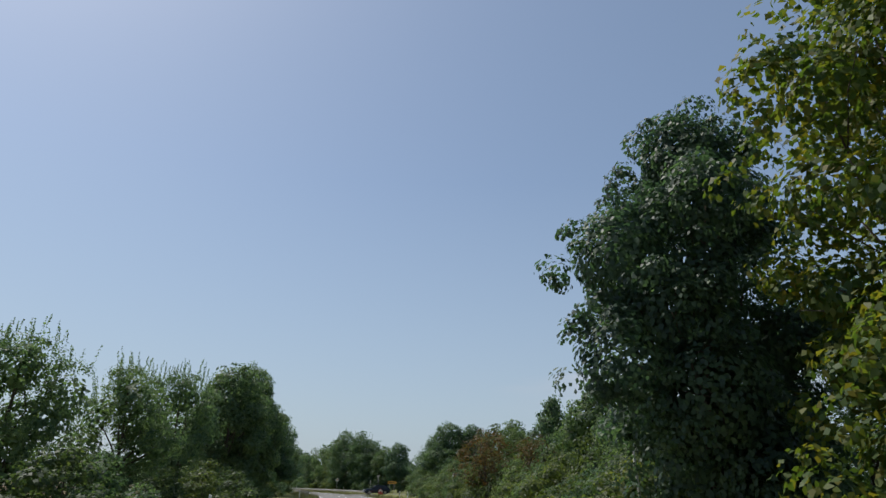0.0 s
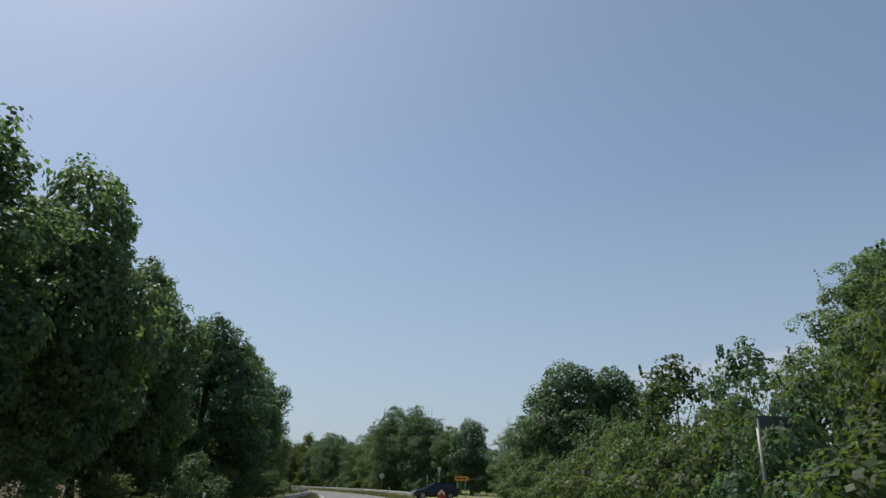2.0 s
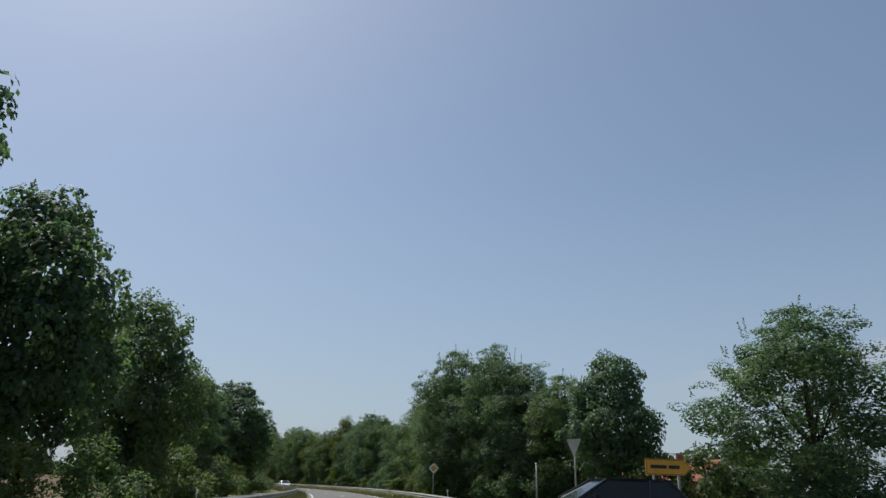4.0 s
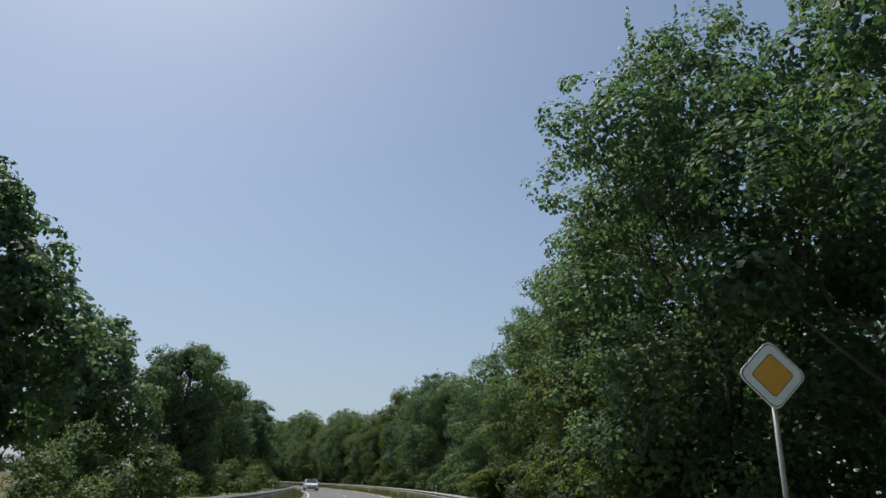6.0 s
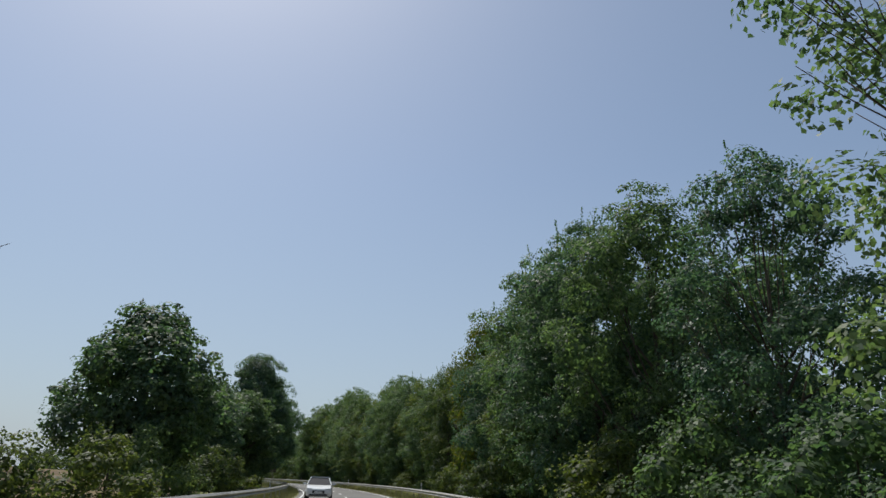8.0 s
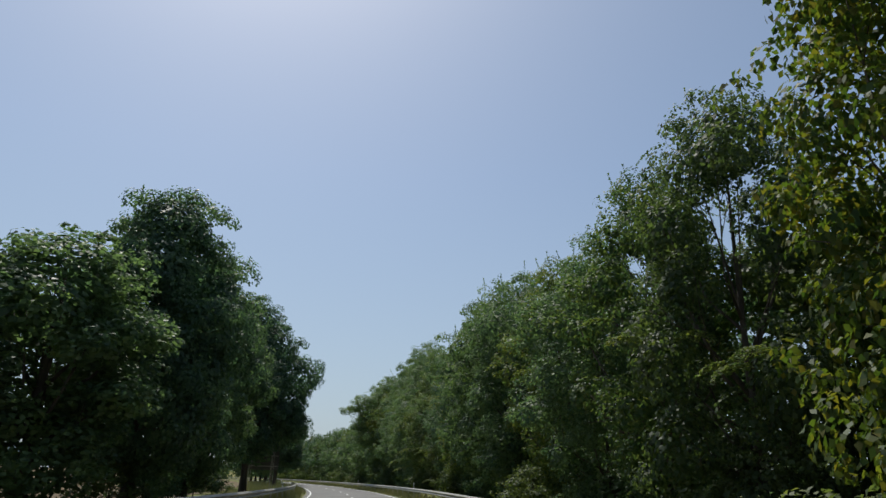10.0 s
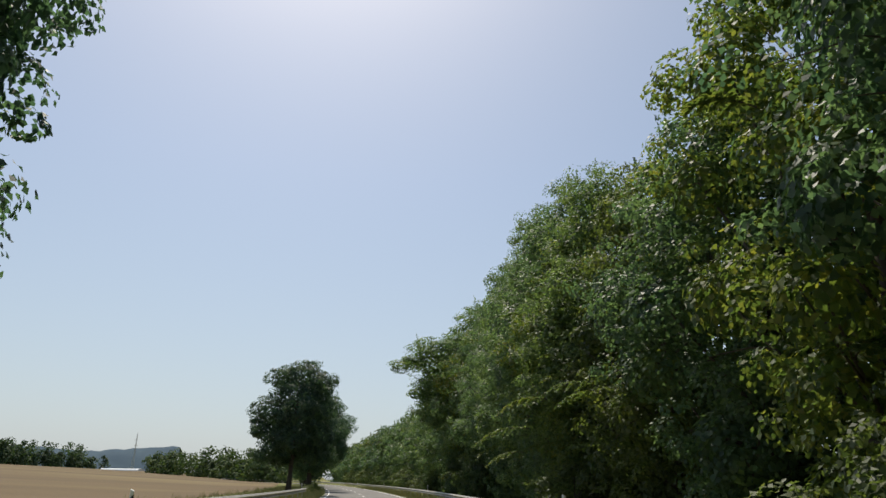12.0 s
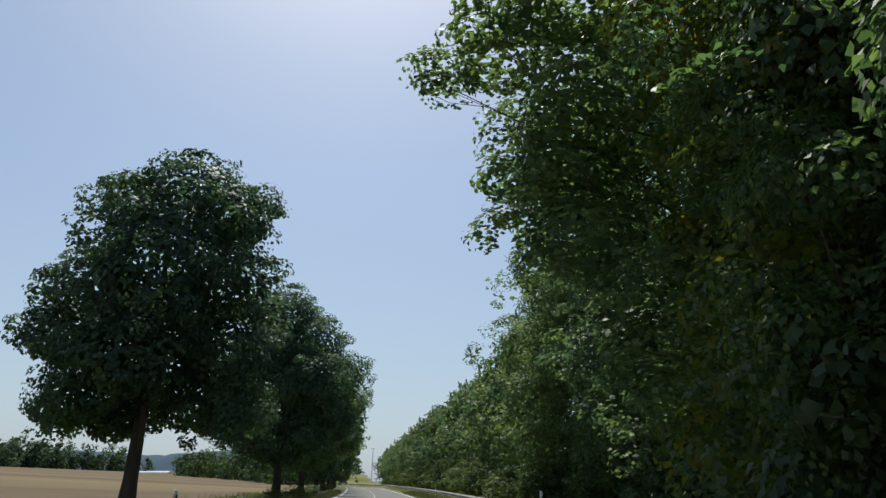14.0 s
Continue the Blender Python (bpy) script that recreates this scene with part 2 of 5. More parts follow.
# ---- building blocks ----
def mesh_of(name, verts, faces, mat, smooth=False):
    me = bpy.data.meshes.new(name)
    verts = np.asarray(verts, np.float32).reshape(-1, 3)
    me.from_pydata(verts.tolist(), [], faces if isinstance(faces, list) else faces.tolist())
    me.materials.append(mat)
    if smooth:
        me.polygons.foreach_set("use_smooth", [True] * len(me.polygons))
    me.update()
    return me


def loose_mesh(name, verts, mat, k=4):
    """A mesh of loose faces, k verts each, built from an array."""
    n = len(verts) // k
    me = bpy.data.meshes.new(name)
    me.vertices.add(k * n)
    me.vertices.foreach_set("co", np.asarray(verts, np.float32).ravel())
    me.loops.add(k * n)
    me.loops.foreach_set("vertex_index", np.arange(k * n, dtype=np.int32))
    me.polygons.add(n)
    me.polygons.foreach_set("loop_start", np.arange(0, k * n, k, dtype=np.int32))
    me.materials.append(mat)
    me.update(calc_edges=True)
    return me


def empty(name, m=None):
    ob = new(name)
    ob.empty_display_size = 0.3
    if m is not None:
        ob.matrix_world = m
    return ob


def child(name, me, parent, label=""):
    ob = new(name, me)
    ob.parent = parent
    return tagged(ob, label) if label else ob


def part(name, bm, mat, parent, label="", smooth=False):
    me = bpy.data.meshes.new(name)
    bm.to_mesh(me)
    bm.free()
    me.materials.append(mat)
    if smooth:
        me.polygons.foreach_set("use_smooth", [True] * len(me.polygons))
    return child(name, me, parent, label)


def box(bm, x0, x1, y0, y1, z0, z1, bevel=0.0):
    r = bmesh.ops.create_cube(bm, size=1.0, matrix=Matrix.LocRotScale(((x0 + x1) / 2, (y0 + y1) / 2, (z0 + z1) / 2), None, (x1 - x0, y1 - y0, z1 - z0)))
    if bevel:
        edges = list({e for v in r["verts"] for e in v.link_edges})
        bmesh.ops.bevel(bm, geom=edges, offset=bevel, segments=2, affect="EDGES", profile=0.7)
    return bm


def tube(points, radii, sides=7):
    """Verts and faces of a tapered tube along points."""
    verts, faces = [], []
    pts = [Vector(p) for p in points]
    for i, (p, r) in enumerate(zip(pts, radii)):
        ahead = (pts[min(i + 1, len(pts) - 1)] - pts[max(i - 1, 0)]).normalized()
        side = ahead.cross(Vector((0.3, 0.9, 0.1))).normalized()
        up = side.cross(ahead)
        for k in range(sides):
            a = 2 * math.pi * k / sides
            verts.append(p + (side * math.cos(a) + up * math.sin(a)) * r)
    for i in range(len(pts) - 1):
        for k in range(sides):
            a, b = i * sides + k, i * sides + (k + 1) % sides
            faces.append((a, b, b + sides, a + sides))
    faces.append(tuple(range(sides - 1, -1, -1)))
    faces.append(tuple(range((len(pts) - 1) * sides, len(pts) * sides)))
    return verts, faces


# ---- trees ----
def unit(rng, n):
    v = rng.normal(size=(n, 3))
    return v / np.linalg.norm(v, axis=1, keepdims=True)


def blades(rng, at, face, length, width, droop=0.35, loose=0.32):
    """Leaf blades, broadest below the middle, folded a little along the midrib, face outwards."""
    n = len(at)
    nor = face / (np.linalg.norm(face, axis=1, keepdims=True) + 1e-9) + loose * rng.normal(size=(n, 3)) + np.array([0, 0, 0.5])
    nor /= np.linalg.norm(nor, axis=1, keepdims=True) + 1e-9
    axis = unit(rng, n) + 0.35 * face
    axis[:, 2] -= droop
    axis -= nor * (axis * nor).sum(1, keepdims=True)
    axis /= np.linalg.norm(axis, axis=1, keepdims=True) + 1e-9
    side = np.cross(axis, nor)
    ln = (length * rng.uniform(0.7, 1.25, n))[:, None]
    wd = (width * rng.uniform(0.75, 1.25, n))[:, None]
    fold = nor * wd * rng.uniform(0.05, 0.2, (n, 1))
    waist = at - axis * ln * rng.uniform(0.0, 0.16, (n, 1)) + fold
    return np.stack([at - axis * ln * 0.45, waist + side * wd * 0.5, at + axis * ln * 0.55, waist - side * wd * 0.5], 1).reshape(-1, 3)


def depth_in(lobes, p):
    """How deep points lie in the union of the lobes: 1 at a surface, less inside."""
    best = np.full(len(p), 9.0)
    for x, y, z, r, tall in lobes:
        best = np.minimum(best, np.linalg.norm((p - np.array([x, y, z])) / np.array([r, r, r * tall]), axis=1))
    return best


def bays(p, seed):
    """A slow wave through the crown, whose troughs are left open between the boughs."""
    return np.sin(1.35 * p[:, 0] + seed) * np.sin(1.5 * p[:, 1] + 2 * seed) * np.sin(1.3 * p[:, 2] + 3 * seed)


def crown_verts(rng, lobes, main, leaf, per_clump, clump_r, clumps_per_m2, sprigs=0, sprig_len=1.2, droop=0.35, floor=0.15, fronds=0, gaps=0.0, back=0.0, hollow=0.3, mass=0.32, core=0.5):
    """Leaves in tight rounded tufts over rounded lobes (x, y, z, radius, height factor), a closed mass of larger leaves inside the first of them, the
    main ones (mass: their length, core: how far out), hollows between boughs, upright leafy sprigs at the top and arching fronds at the sides."""
    quads = []
    seed = rng.uniform(0, 6)
    for i, (x, y, z, r, tall) in enumerate(lobes):
        c, e = np.array([x, y, z]), np.array([r, r, r * tall])
        area = 4 * math.pi * r * r * (0.4 + 0.6 * tall)
        n = max(6, int(clumps_per_m2 * area))
        dirs = unit(rng, n)
        reach = 1 + rng.uniform(-0.2, 0.08, (n, 1)) + rng.uniform(0.0, 0.2, (n, 1)) * (rng.uniform(size=(n, 1)) > 0.95)
        cc = c + dirs * e * reach
        keep = depth_in(lobes, cc) > 0.8
        if gaps:
            keep &= rng.uniform(size=n) > gaps
        if hollow:
            keep &= bays(cc, seed) > -hollow
        if back:
            keep &= ((cc[:, 0] < back) & (cc[:, 1] < back + 0.5)) | (rng.uniform(size=n) > 0.75)
        dirs, cc = dirs[keep], cc[keep]
        n = len(cc)
        if n:
            cr = clump_r * rng.uniform(0.6, 1.4, n)
            k = np.repeat(np.arange(n), per_clump)
            axis = 0.9 * dirs + np.array([0, 0, 0.35]) + 0.25 * rng.normal(size=(n, 3))
            axis /= np.linalg.norm(axis, axis=1, keepdims=True) + 1e-9
            way = unit(rng, len(k))
            up = (way * axis[k]).sum(1, keepdims=True)
            way = way - axis[k] * np.minimum(up + 0.3, 0.0) * 2
            way /= np.linalg.norm(way, axis=1, keepdims=True) + 1e-9
            off = way * cr[k][:, None] * rng.uniform(0.72, 1.06, (len(k), 1)) * np.array([1.16, 1.16, 0.72])
            at = cc[k] + off
            ok = at[:, 2] > floor
            quads.append(blades(rng, at[ok], way[ok], leaf[0], leaf[1], droop, 0.32 if leaf[0] < 0.2 else 0.2))
        if mass and i < main:
            m = int(1.9 / (mass * mass) * area * (0.5 if core < 0.6 else 1.0))
            dirs = unit(rng, m)
            at = c + dirs * e * rng.uniform(core, core + 0.25, (m, 1))
            ok = (at[:, 2] > floor + 0.15) & (depth_in(lobes[:main], at) > core - 0.02)
            quads.append(blades(rng, at[ok], dirs[ok], mass, 0.85 * mass, 0.3, 0.3))
    tops = sorted(lobes, key=lambda l: -(l[2] + l[3] * l[4]))[: max(3, len(lobes) // 2)]
    for i in range(sprigs):
        x, y, z, r, tall = tops[int(rng.integers(len(tops)))]
        d = unit(rng, 1)[0]
        d[2] = abs(d[2]) + 0.5
        d /= np.linalg.norm(d)
        p0 = np.array([x, y, z]) + d * np.array([r, r, r * tall]) * 0.92
        way = d * 0.5 + np.array([0, 0, 0.8])
        way /= np.linalg.norm(way)
        ln = sprig_len * rng.uniform(0.35, 1.2)
        m = int(8 + ln * 22)
        f = np.linspace(0, 1, m)[:, None]
        at = p0 + way * f * ln + rng.normal(size=(m, 3)) * 0.05 * (1.15 - f)
        quads.append(blades(rng, at, unit(rng, m), leaf[0] * 0.9, leaf[1] * 0.85, -0.5))
    for i in range(fronds):
        x, y, z, r, tall = lobes[int(rng.integers(len(lobes)))]
        a = rng.uniform(0, 2 * math.pi)
        d = np.array([math.cos(a), math.sin(a), rng.uniform(0.0, 0.5)])
        ln = rng.uniform(0.5, 1.15)
        m = int(ln * 42)
        f = np.linspace(0, 1, m)[:, None]
        p0 = np.array([x, y, z]) + d * np.array([r, r, r * tall]) * 0.85
        line = p0 + d * f * ln + np.array([0, 0, -0.55]) * (f * f) * ln
        side = np.array([-d[1], d[0], 0.0]) * np.where(np.arange(m) % 2, 1.0, -1.0)[:, None]
        at = line + side * 0.03 + rng.normal(size=(m, 3)) * 0.055 * (1.2 - f)
        ok = at[:, 2] > floor
        quads.append(blades(rng, at[ok], (side * 0.3 + d * 0.3 + np.array([0, 0, 0.8]))[ok], leaf[0] * 1.05, leaf[1] * 0.8, 0.5, 0.5))
    return np.concatenate(quads)


def bough(rng, p0, way, length):
    """One arching bough: a thin twig with leaflets in two ranks, and side sprays."""
    side = np.array([-way[1], way[0], 0.0])
    side /= np.linalg.norm(side) + 1e-9
    f = np.linspace(0, 1, 12)[:, None]
    spine = p0 + way * f * length + np.array([0, 0, -0.5]) * (f ** 2.2) * length
    verts, faces = tube([tuple(p) for p in spine], list(np.linspace(0.016, 0.004, 12)), 4)
    quads = []
    for arm in [None] + list(range(7)):
        if arm is None:
            line = spine
        else:
            k = 2 + arm
            sgn = 1.0 if arm % 2 else -1.0
            g = np.linspace(0, 1, 8)[:, None]
            line = spine[k] + (side * sgn * 0.75 + way * 0.65) * g * length * 0.3 * (1 - 0.06 * arm) + np.array([0, 0, -0.16]) * g * g * length
        t = np.linspace(0.08, 1, int(len(line) * 4))
        at = np.stack([np.interp(t, np.linspace(0, 1, len(line)), line[:, c]) for c in range(3)], 1)
        for sgn in (-1.0, 1.0):
            out = side * sgn * 0.05
            quads.append(blades(rng, at + out + rng.normal(size=at.shape) * 0.015, np.tile([0, 0, 1.0], (len(at), 1)) + way * 0.3, 0.12, 0.06, 0.4, 0.35))
    return np.concatenate(quads), verts, faces


def branches(rng, lobes, height, trunk_r, fork, limb_r=0.3, twigs=2, bare=0, attach=0.55):
    """A tapered, slightly bent trunk with limbs that reach into the lobes, twigs off the limbs, and bare twigs at the top."""
    verts, faces = [], []

    def add(points, radii, sides):
        v, f = tube(points, radii, sides)
        faces.extend(tuple(a + len(verts) for a in q) for q in f)
        verts.extend(v)
    bend = rng.normal(size=2) * 0.12
    spine = []
    for i in range(9):
        q = i / 8
        spine.append(Vector((bend[0] * math.sin(q * 3.1) * height * 0.12, bend[1] * math.sin(q * 3.1) * height * 0.12, -0.15 + q * height * 0.9)))
    radii = [trunk_r * (1.35 if i == 0 else (1 - 0.93 * i / 8)) for i in range(9)]
    add(spine, radii, 9)
    for x, y, z, r, tall in lobes:
        if z < fork + 0.6:
            continue
        q = min(0.85, max(fork / (height * 0.9), (z * attach) / height + rng.uniform(-0.05, 0.1)))
        i = min(7, int(q * 8))
        a = spine[i].lerp(spine[i + 1], q * 8 - i)
        b = Vector((x, y, z))
        mid = a.lerp(b, 0.5) + Vector(rng.normal(size=3) * 0.25) - Vector((0, 0, 0.12 * (b - a).length))
        r0 = min(trunk_r * limb_r * 1.6, radii[i] * 0.6) * rng.uniform(0.7, 1.1)
        add([a, mid, b], [r0, r0 * 0.6, r0 * 0.22], 6)
        for _ in range(twigs):
            e = b + Vector(unit(rng, 1)[0]) * r * rng.uniform(0.7, 1.0)
            e.z = max(e.z, 0.4)
            k = mid.lerp(b, rng.uniform(0.2, 0.9))
            add([k, k.lerp(e, 0.5) + Vector(rng.normal(size=3) * 0.12), e], [r0 * 0.3, r0 * 0.2, 0.008], 4)
    tops = sorted(lobes, key=lambda l: -(l[2] + l[3] * l[4]))[: max(3, len(lobes) // 2)]
    for _ in range(bare):
        x, y, z, r, tall = tops[int(rng.integers(len(tops)))]
        d = Vector(unit(rng, 1)[0])
        d.z = abs(d.z) + 0.3
        d.normalize()
        p = Vector((x, y, z)) + d * r * 0.5
        e = p + d * r * rng.uniform(0.65, 1.1) + Vector((0, 0, 0.3))
        m = p.lerp(e, 0.5) + Vector(rng.normal(size=3) * 0.1)
        add([p, m, e], [0.022, 0.015, 0.006], 4)
        for _ in range(3):
            k = m.lerp(e, rng.uniform(0, 0.9))
            t = k + (d + Vector(rng.normal(size=3) * 0.5)).normalized() * rng.uniform(0.25, 0.6)
            add([k, k.lerp(t, 0.5), t], [0.01, 0.008, 0.004], 3)
    return verts, faces


def oval_lobes(rng, n, wide, low, high, lobe, squash=0.85, belly=0.45):
    """Lobes spread through an oval crown between two heights; belly: where it is widest."""
    lobes = []
    for i in range(n):
        q = (i + rng.uniform(0.1, 0.9)) / n
        z = low + (high - low) * q
        w = wide * math.sin(math.pi * min(1, max(0.02, (q / belly * 0.5) if q < belly else 0.5 + (q - belly) / (1 - belly) * 0.5))) ** 0.6
        a = i * 2.399 + rng.uniform(-0.5, 0.5)
        rr = max(0.05, w - lobe * 0.7) * rng.uniform(0.6, 1.12)
        r = lobe * rng.uniform(0.62, 1.25)
        lobes.append((rr * math.cos(a), rr * math.sin(a), max(z - r * 0.3, low), r, squash))
    return lobes


def billows(rng, lobes, share=0.42, each=4):
    """The lobes with smaller ones budding from their upper and outer sides."""
    buds = []
    for x, y, z, r, tall in lobes:
        if r < 0.8:
            continue
        for d in unit(rng, each):
            d[2] = abs(d[2]) - 0.25
            q = r * share * rng.uniform(0.7, 1.3)
            reach = r * rng.uniform(0.78, 1.02)
            buds.append((x + d[0] * reach, y + d[1] * reach, max(z + d[2] * reach * tall, q * 0.7), q, min(1.0, tall + 0.1)))
    return list(lobes) + buds


GROVE, SIZE, USED = {}, {}, set()


def tree(kind, name, seed, lobes, mat, height, trunk_r, fork, leaf=(0.116, 0.1), per_clump=64, clump_r=0.43, density=0.8,
         sprigs=10, sprig_len=1.0, limb_r=0.3, twigs=2, droop=0.03, fronds=0, bare=0, gaps=0.0, attach=0.55, back=0.0, hollow=0.36, mass=0.185, core=0.52, boughs=0, buds=4):
    """Grows one tree, to be copied along the road, and notes its height and width."""
    rng = np.random.default_rng(seed)
    ob = empty(name)
    v, f = branches(rng, lobes, height, trunk_r, fork, limb_r, twigs, bare, attach)
    child("trunk", mesh_of("trunk", v, f, BARK, True), ob)
    q = crown_verts(rng, billows(rng, lobes, each=buds), len(lobes), leaf, per_clump, clump_r, density, sprigs, sprig_len, droop, 0.15, fronds, gaps, back, hollow, mass, core)
    child("crown", loose_mesh("crown", q, mat), ob)
    for i in range(boughs):
        x, y, z, r, tall = lobes[int(rng.integers(len(lobes) // 6, len(lobes) * 3 // 4))]
        a = math.radians(rng.uniform(165, 262))
        way = np.array([math.cos(a), math.sin(a), rng.uniform(0.1, 0.45)])
        p0 = np.array([x, y, z]) + way * r * 0.8
        v, tv, tf = bough(rng, p0, way, rng.uniform(1.3, 2.3))
        leaves = child("bough", loose_mesh("bough", v, LEAF_YELLOW), ob, "arching bough of yellow-green leaflets")
        child("twig", mesh_of("twig", tv, tf, BARK), leaves)
    GROVE[kind] = ob
    SIZE[kind] = (float(np.percentile(q[:, 2], 99.3)), float(np.percentile(np.hypot(q[:, 0], q[:, 1]), 96)))


LONE = [(0.7, 0, 10.6, 2.1, .8), (-1.3, 0.5, 10.4, 1.6, .8), (2.3, -.3, 10.0, 1.6, .8), (0.3, -.4, 8.6, 2.7, .8), (-2.3, 0.3, 7.3, 1.9, .8), (2.2, .5, 7.7, 1.8, .8), (-2.9, -.2, 5.7, 1.5, .8), (2.4, .2, 5.4, 1.9, .8),
        (0, 0.6, 5.6, 2.3, .8), (-1.5, -.8, 3.9, 1.6, .7), (1.4, .8, 3.7, 1.5, .7), (3.0, 0, 3.4, 1.1, .7), (-2.7, 0, 3.3, 1.0, .7), (-1.0, .5, 3.0, 1.0, .7), (0, 2.0, 7.0, 2.0, .8), (0.3, -2.0, 7.2, 2.0, .8), (0, -2.0, 4.8, 1.7, .8), (0, 2.0, 4.8, 1.7, .8)]
TIERED = [(0, 0, 11.3, 0.75, .7), (-1.1, 0.4, 10.8, 0.65, .6), (0.8, -0.3, 10.6, 0.7, .6), (-2.1, -0.2, 9.9, 0.7, .55), (1.8, 0.5, 9.6, 0.75, .55), (-3.3, 0.3, 9.2, 0.65, .55), (-3.9, -0.2, 8.9, 0.5, .5),
          (0.2, 1.0, 9.3, 0.8, .6), (2.6, -0.4, 8.6, 0.7, .5), (-1.8, 0.8, 8.5, 0.75, .6), (1.5, -0.9, 8.0, 0.75, .55), (-0.7, -0.8, 8.2, 0.75, .6), (2.9, 0.6, 7.5, 0.65, .55), (-3.1, 0.5, 7.7, 0.75, .6), (-2.4, -0.9, 6.8, 0.8, .6),
          (0.9, 0.6, 6.7, 0.9, .65), (2.3, -0.2, 6.2, 0.9, .6), (-1.0, 0.9, 6.2, 0.9, .65), (-2.6, 0.4, 5.5, 1.0, .7), (0.3, -0.8, 5.3, 1.0, .7), (1.9, 0.8, 4.9, 1.0, .7), (3.2, 0.1, 4.6, 0.8, .6), (-1.4, -0.5, 4.2, 1.0, .75), (0.8, 0.4, 3.6, 1.0, .75), (2.4, -0.5, 3.2, 0.9, .75), (-2.6, 0.2, 3.2, 0.9, .75)]
OVERHANG = [(-2.6, 0, 11.0, 1.7, .8), (-2.8, 0.8, 8.8, 1.5, .8), (-2.6, -0.6, 12.7, 1.4, .8), (-3.0, 0, 7.0, 1.4, .9), (-4.7, -1, 11.4, 0.7, .6), (-4.3, 0, 11.5, 1.0, .7), (-3.4, -1.2, 12.0, 1.4, .7), (-3.9, 1.0, 9.0, 1.0, .7), (-5.3, 0.2, 11.1, 0.5, .6)]


SKIRT = [(0.3, -3.1, 3.9, 1.0, .8), (1.4, -2.7, 3.7, 1.0, .8), (-0.9, -2.9, 4.2, 1.0, .8)]


def seedlings():
    r = np.random.default_rng
    for k, (mat, wide, high, n, big) in enumerate(((LEAF_MID, 4.9, 13.4, 24, 1.65), (LEAF_DEEP, 4.6, 13.8, 26, 1.65), (LEAF_LIGHT, 4.8, 12.8, 25, 1.5), (LEAF_DEEP, 5.0, 13.2, 26, 1.75), (LEAF_MID, 4.6, 13.2, 26, 1.5), (LEAF_YELLOW, 4.8, 13.2, 26, 1.55))):
        tree("belt%d" % k, "hedgerow_tree", 20 + k, oval_lobes(r(40 + k), n, wide, 0.9, high - 0.6, big, 0.9, 0.5), mat, high, 0.17, 0.8,
             sprigs=22, sprig_len=1.2, fronds=(10, 4, 40, 0, 40, 30)[k], boughs=(0, 0, 10, 0, 0, 6)[k], back=0.6)
        if k < 5:
            tree("far_belt%d" % k, "hedgerow_tree", 320 + k, oval_lobes(r(340 + k), 16, wide, 0.9, high - 0.6, 1.6, 0.9, 0.5), mat, high, 0.17, 0.8,
                 leaf=(0.32, 0.25), per_clump=12, clump_r=0.5, density=0.6, mass=0.45, buds=2, sprigs=10, twigs=0, back=0.6)
    for k, (mat, n) in enumerate(((LEAF_DEEP, 30), (LEAF_MID, 32))):
        tree("tall%d" % k, "hedgerow_tree", 33 + k, oval_lobes(r(53 + k), n, 5.6, 0.9, 17.2, 1.95, 0.95, 0.5), mat, 17.5, 0.2, 0.8, leaf=(0.112, 0.096), per_clump=70, sprigs=20, sprig_len=1.1, fronds=(20, 30)[k], boughs=(0, 7)[k], back=0.6)
    tree("overhang0", "hedgerow_tree", 29, oval_lobes(r(49), 22, 4.2, 1.0, 16.5, 1.7, 0.95, 0.55) + OVERHANG, LEAF_DEEP, 17.0, 0.2, 0.8, leaf=(0.112, 0.096), per_clump=70, sprigs=24, sprig_len=1.1, fronds=60, attach=0.85, limb_r=0.12, back=0.6)
    for k, (mat, wide, high) in enumerate(((LEAF_DEEP, 4.3, 11.5), (LEAF_DEEP, 4.0, 11.0), (LEAF_MID, 4.2, 10.5))):
        tree("avenue%d" % k, "avenue_tree", 60 + k, oval_lobes(r(70 + k), 24, wide, 2.2, high - 0.9, 1.65, 0.85, 0.42), mat, high, 0.26, 2.6,
             leaf=(0.19, 0.155), per_clump=30, clump_r=0.42, density=1.0, mass=0.26, core=0.66, sprigs=8, sprig_len=0.45, limb_r=0.2, back=0.9)
        tree("far_avenue%d" % k, "avenue_tree", 360 + k, oval_lobes(r(370 + k), 18, wide, 2.4, high - 0.9, 1.75, 0.8, 0.42), mat, high, 0.26, 2.6,
             leaf=(0.28, 0.23), per_clump=14, clump_r=0.46, density=0.8, mass=0.42, core=0.66, buds=3, sprigs=5, sprig_len=0.5, limb_r=0.2, twigs=1)
    tree("near_avenue0", "avenue_tree", 280, oval_lobes(r(281), 24, 4.2, 2.2, 10.2, 1.65, 0.85, 0.42), LEAF_DEEP, 11.2, 0.26, 2.6, leaf=(0.118, 0.108), per_clump=84, core=0.66,
         sprigs=10, sprig_len=0.5, limb_r=0.2)
    for k, n in enumerate((34, 32)):
        tree("broad%d" % k, "avenue_tree", 260 + k, oval_lobes(r(270 + k), n, 4.7, 1.3, 11.3, 1.6, 0.85, 0.4), LEAF_DEEP, 11.8, 0.26, 1.8,
             leaf=(0.19, 0.155), per_clump=30, clump_r=0.42, density=1.0, mass=0.26, core=0.66, sprigs=10, sprig_len=0.5, limb_r=0.2, back=1.2)
    tree("maple0", "maple_tree", 64, oval_lobes(r(74), 28, 4.2, 2.2, 11.4, 1.5, 0.85, 0.42), LEAF_MAPLE, 12.0, 0.26, 2.4, leaf=(0.15, 0.13), per_clump=50, clump_r=0.42, core=0.66, hollow=0.5, sprigs=4, sprig_len=0.4, limb_r=0.2)
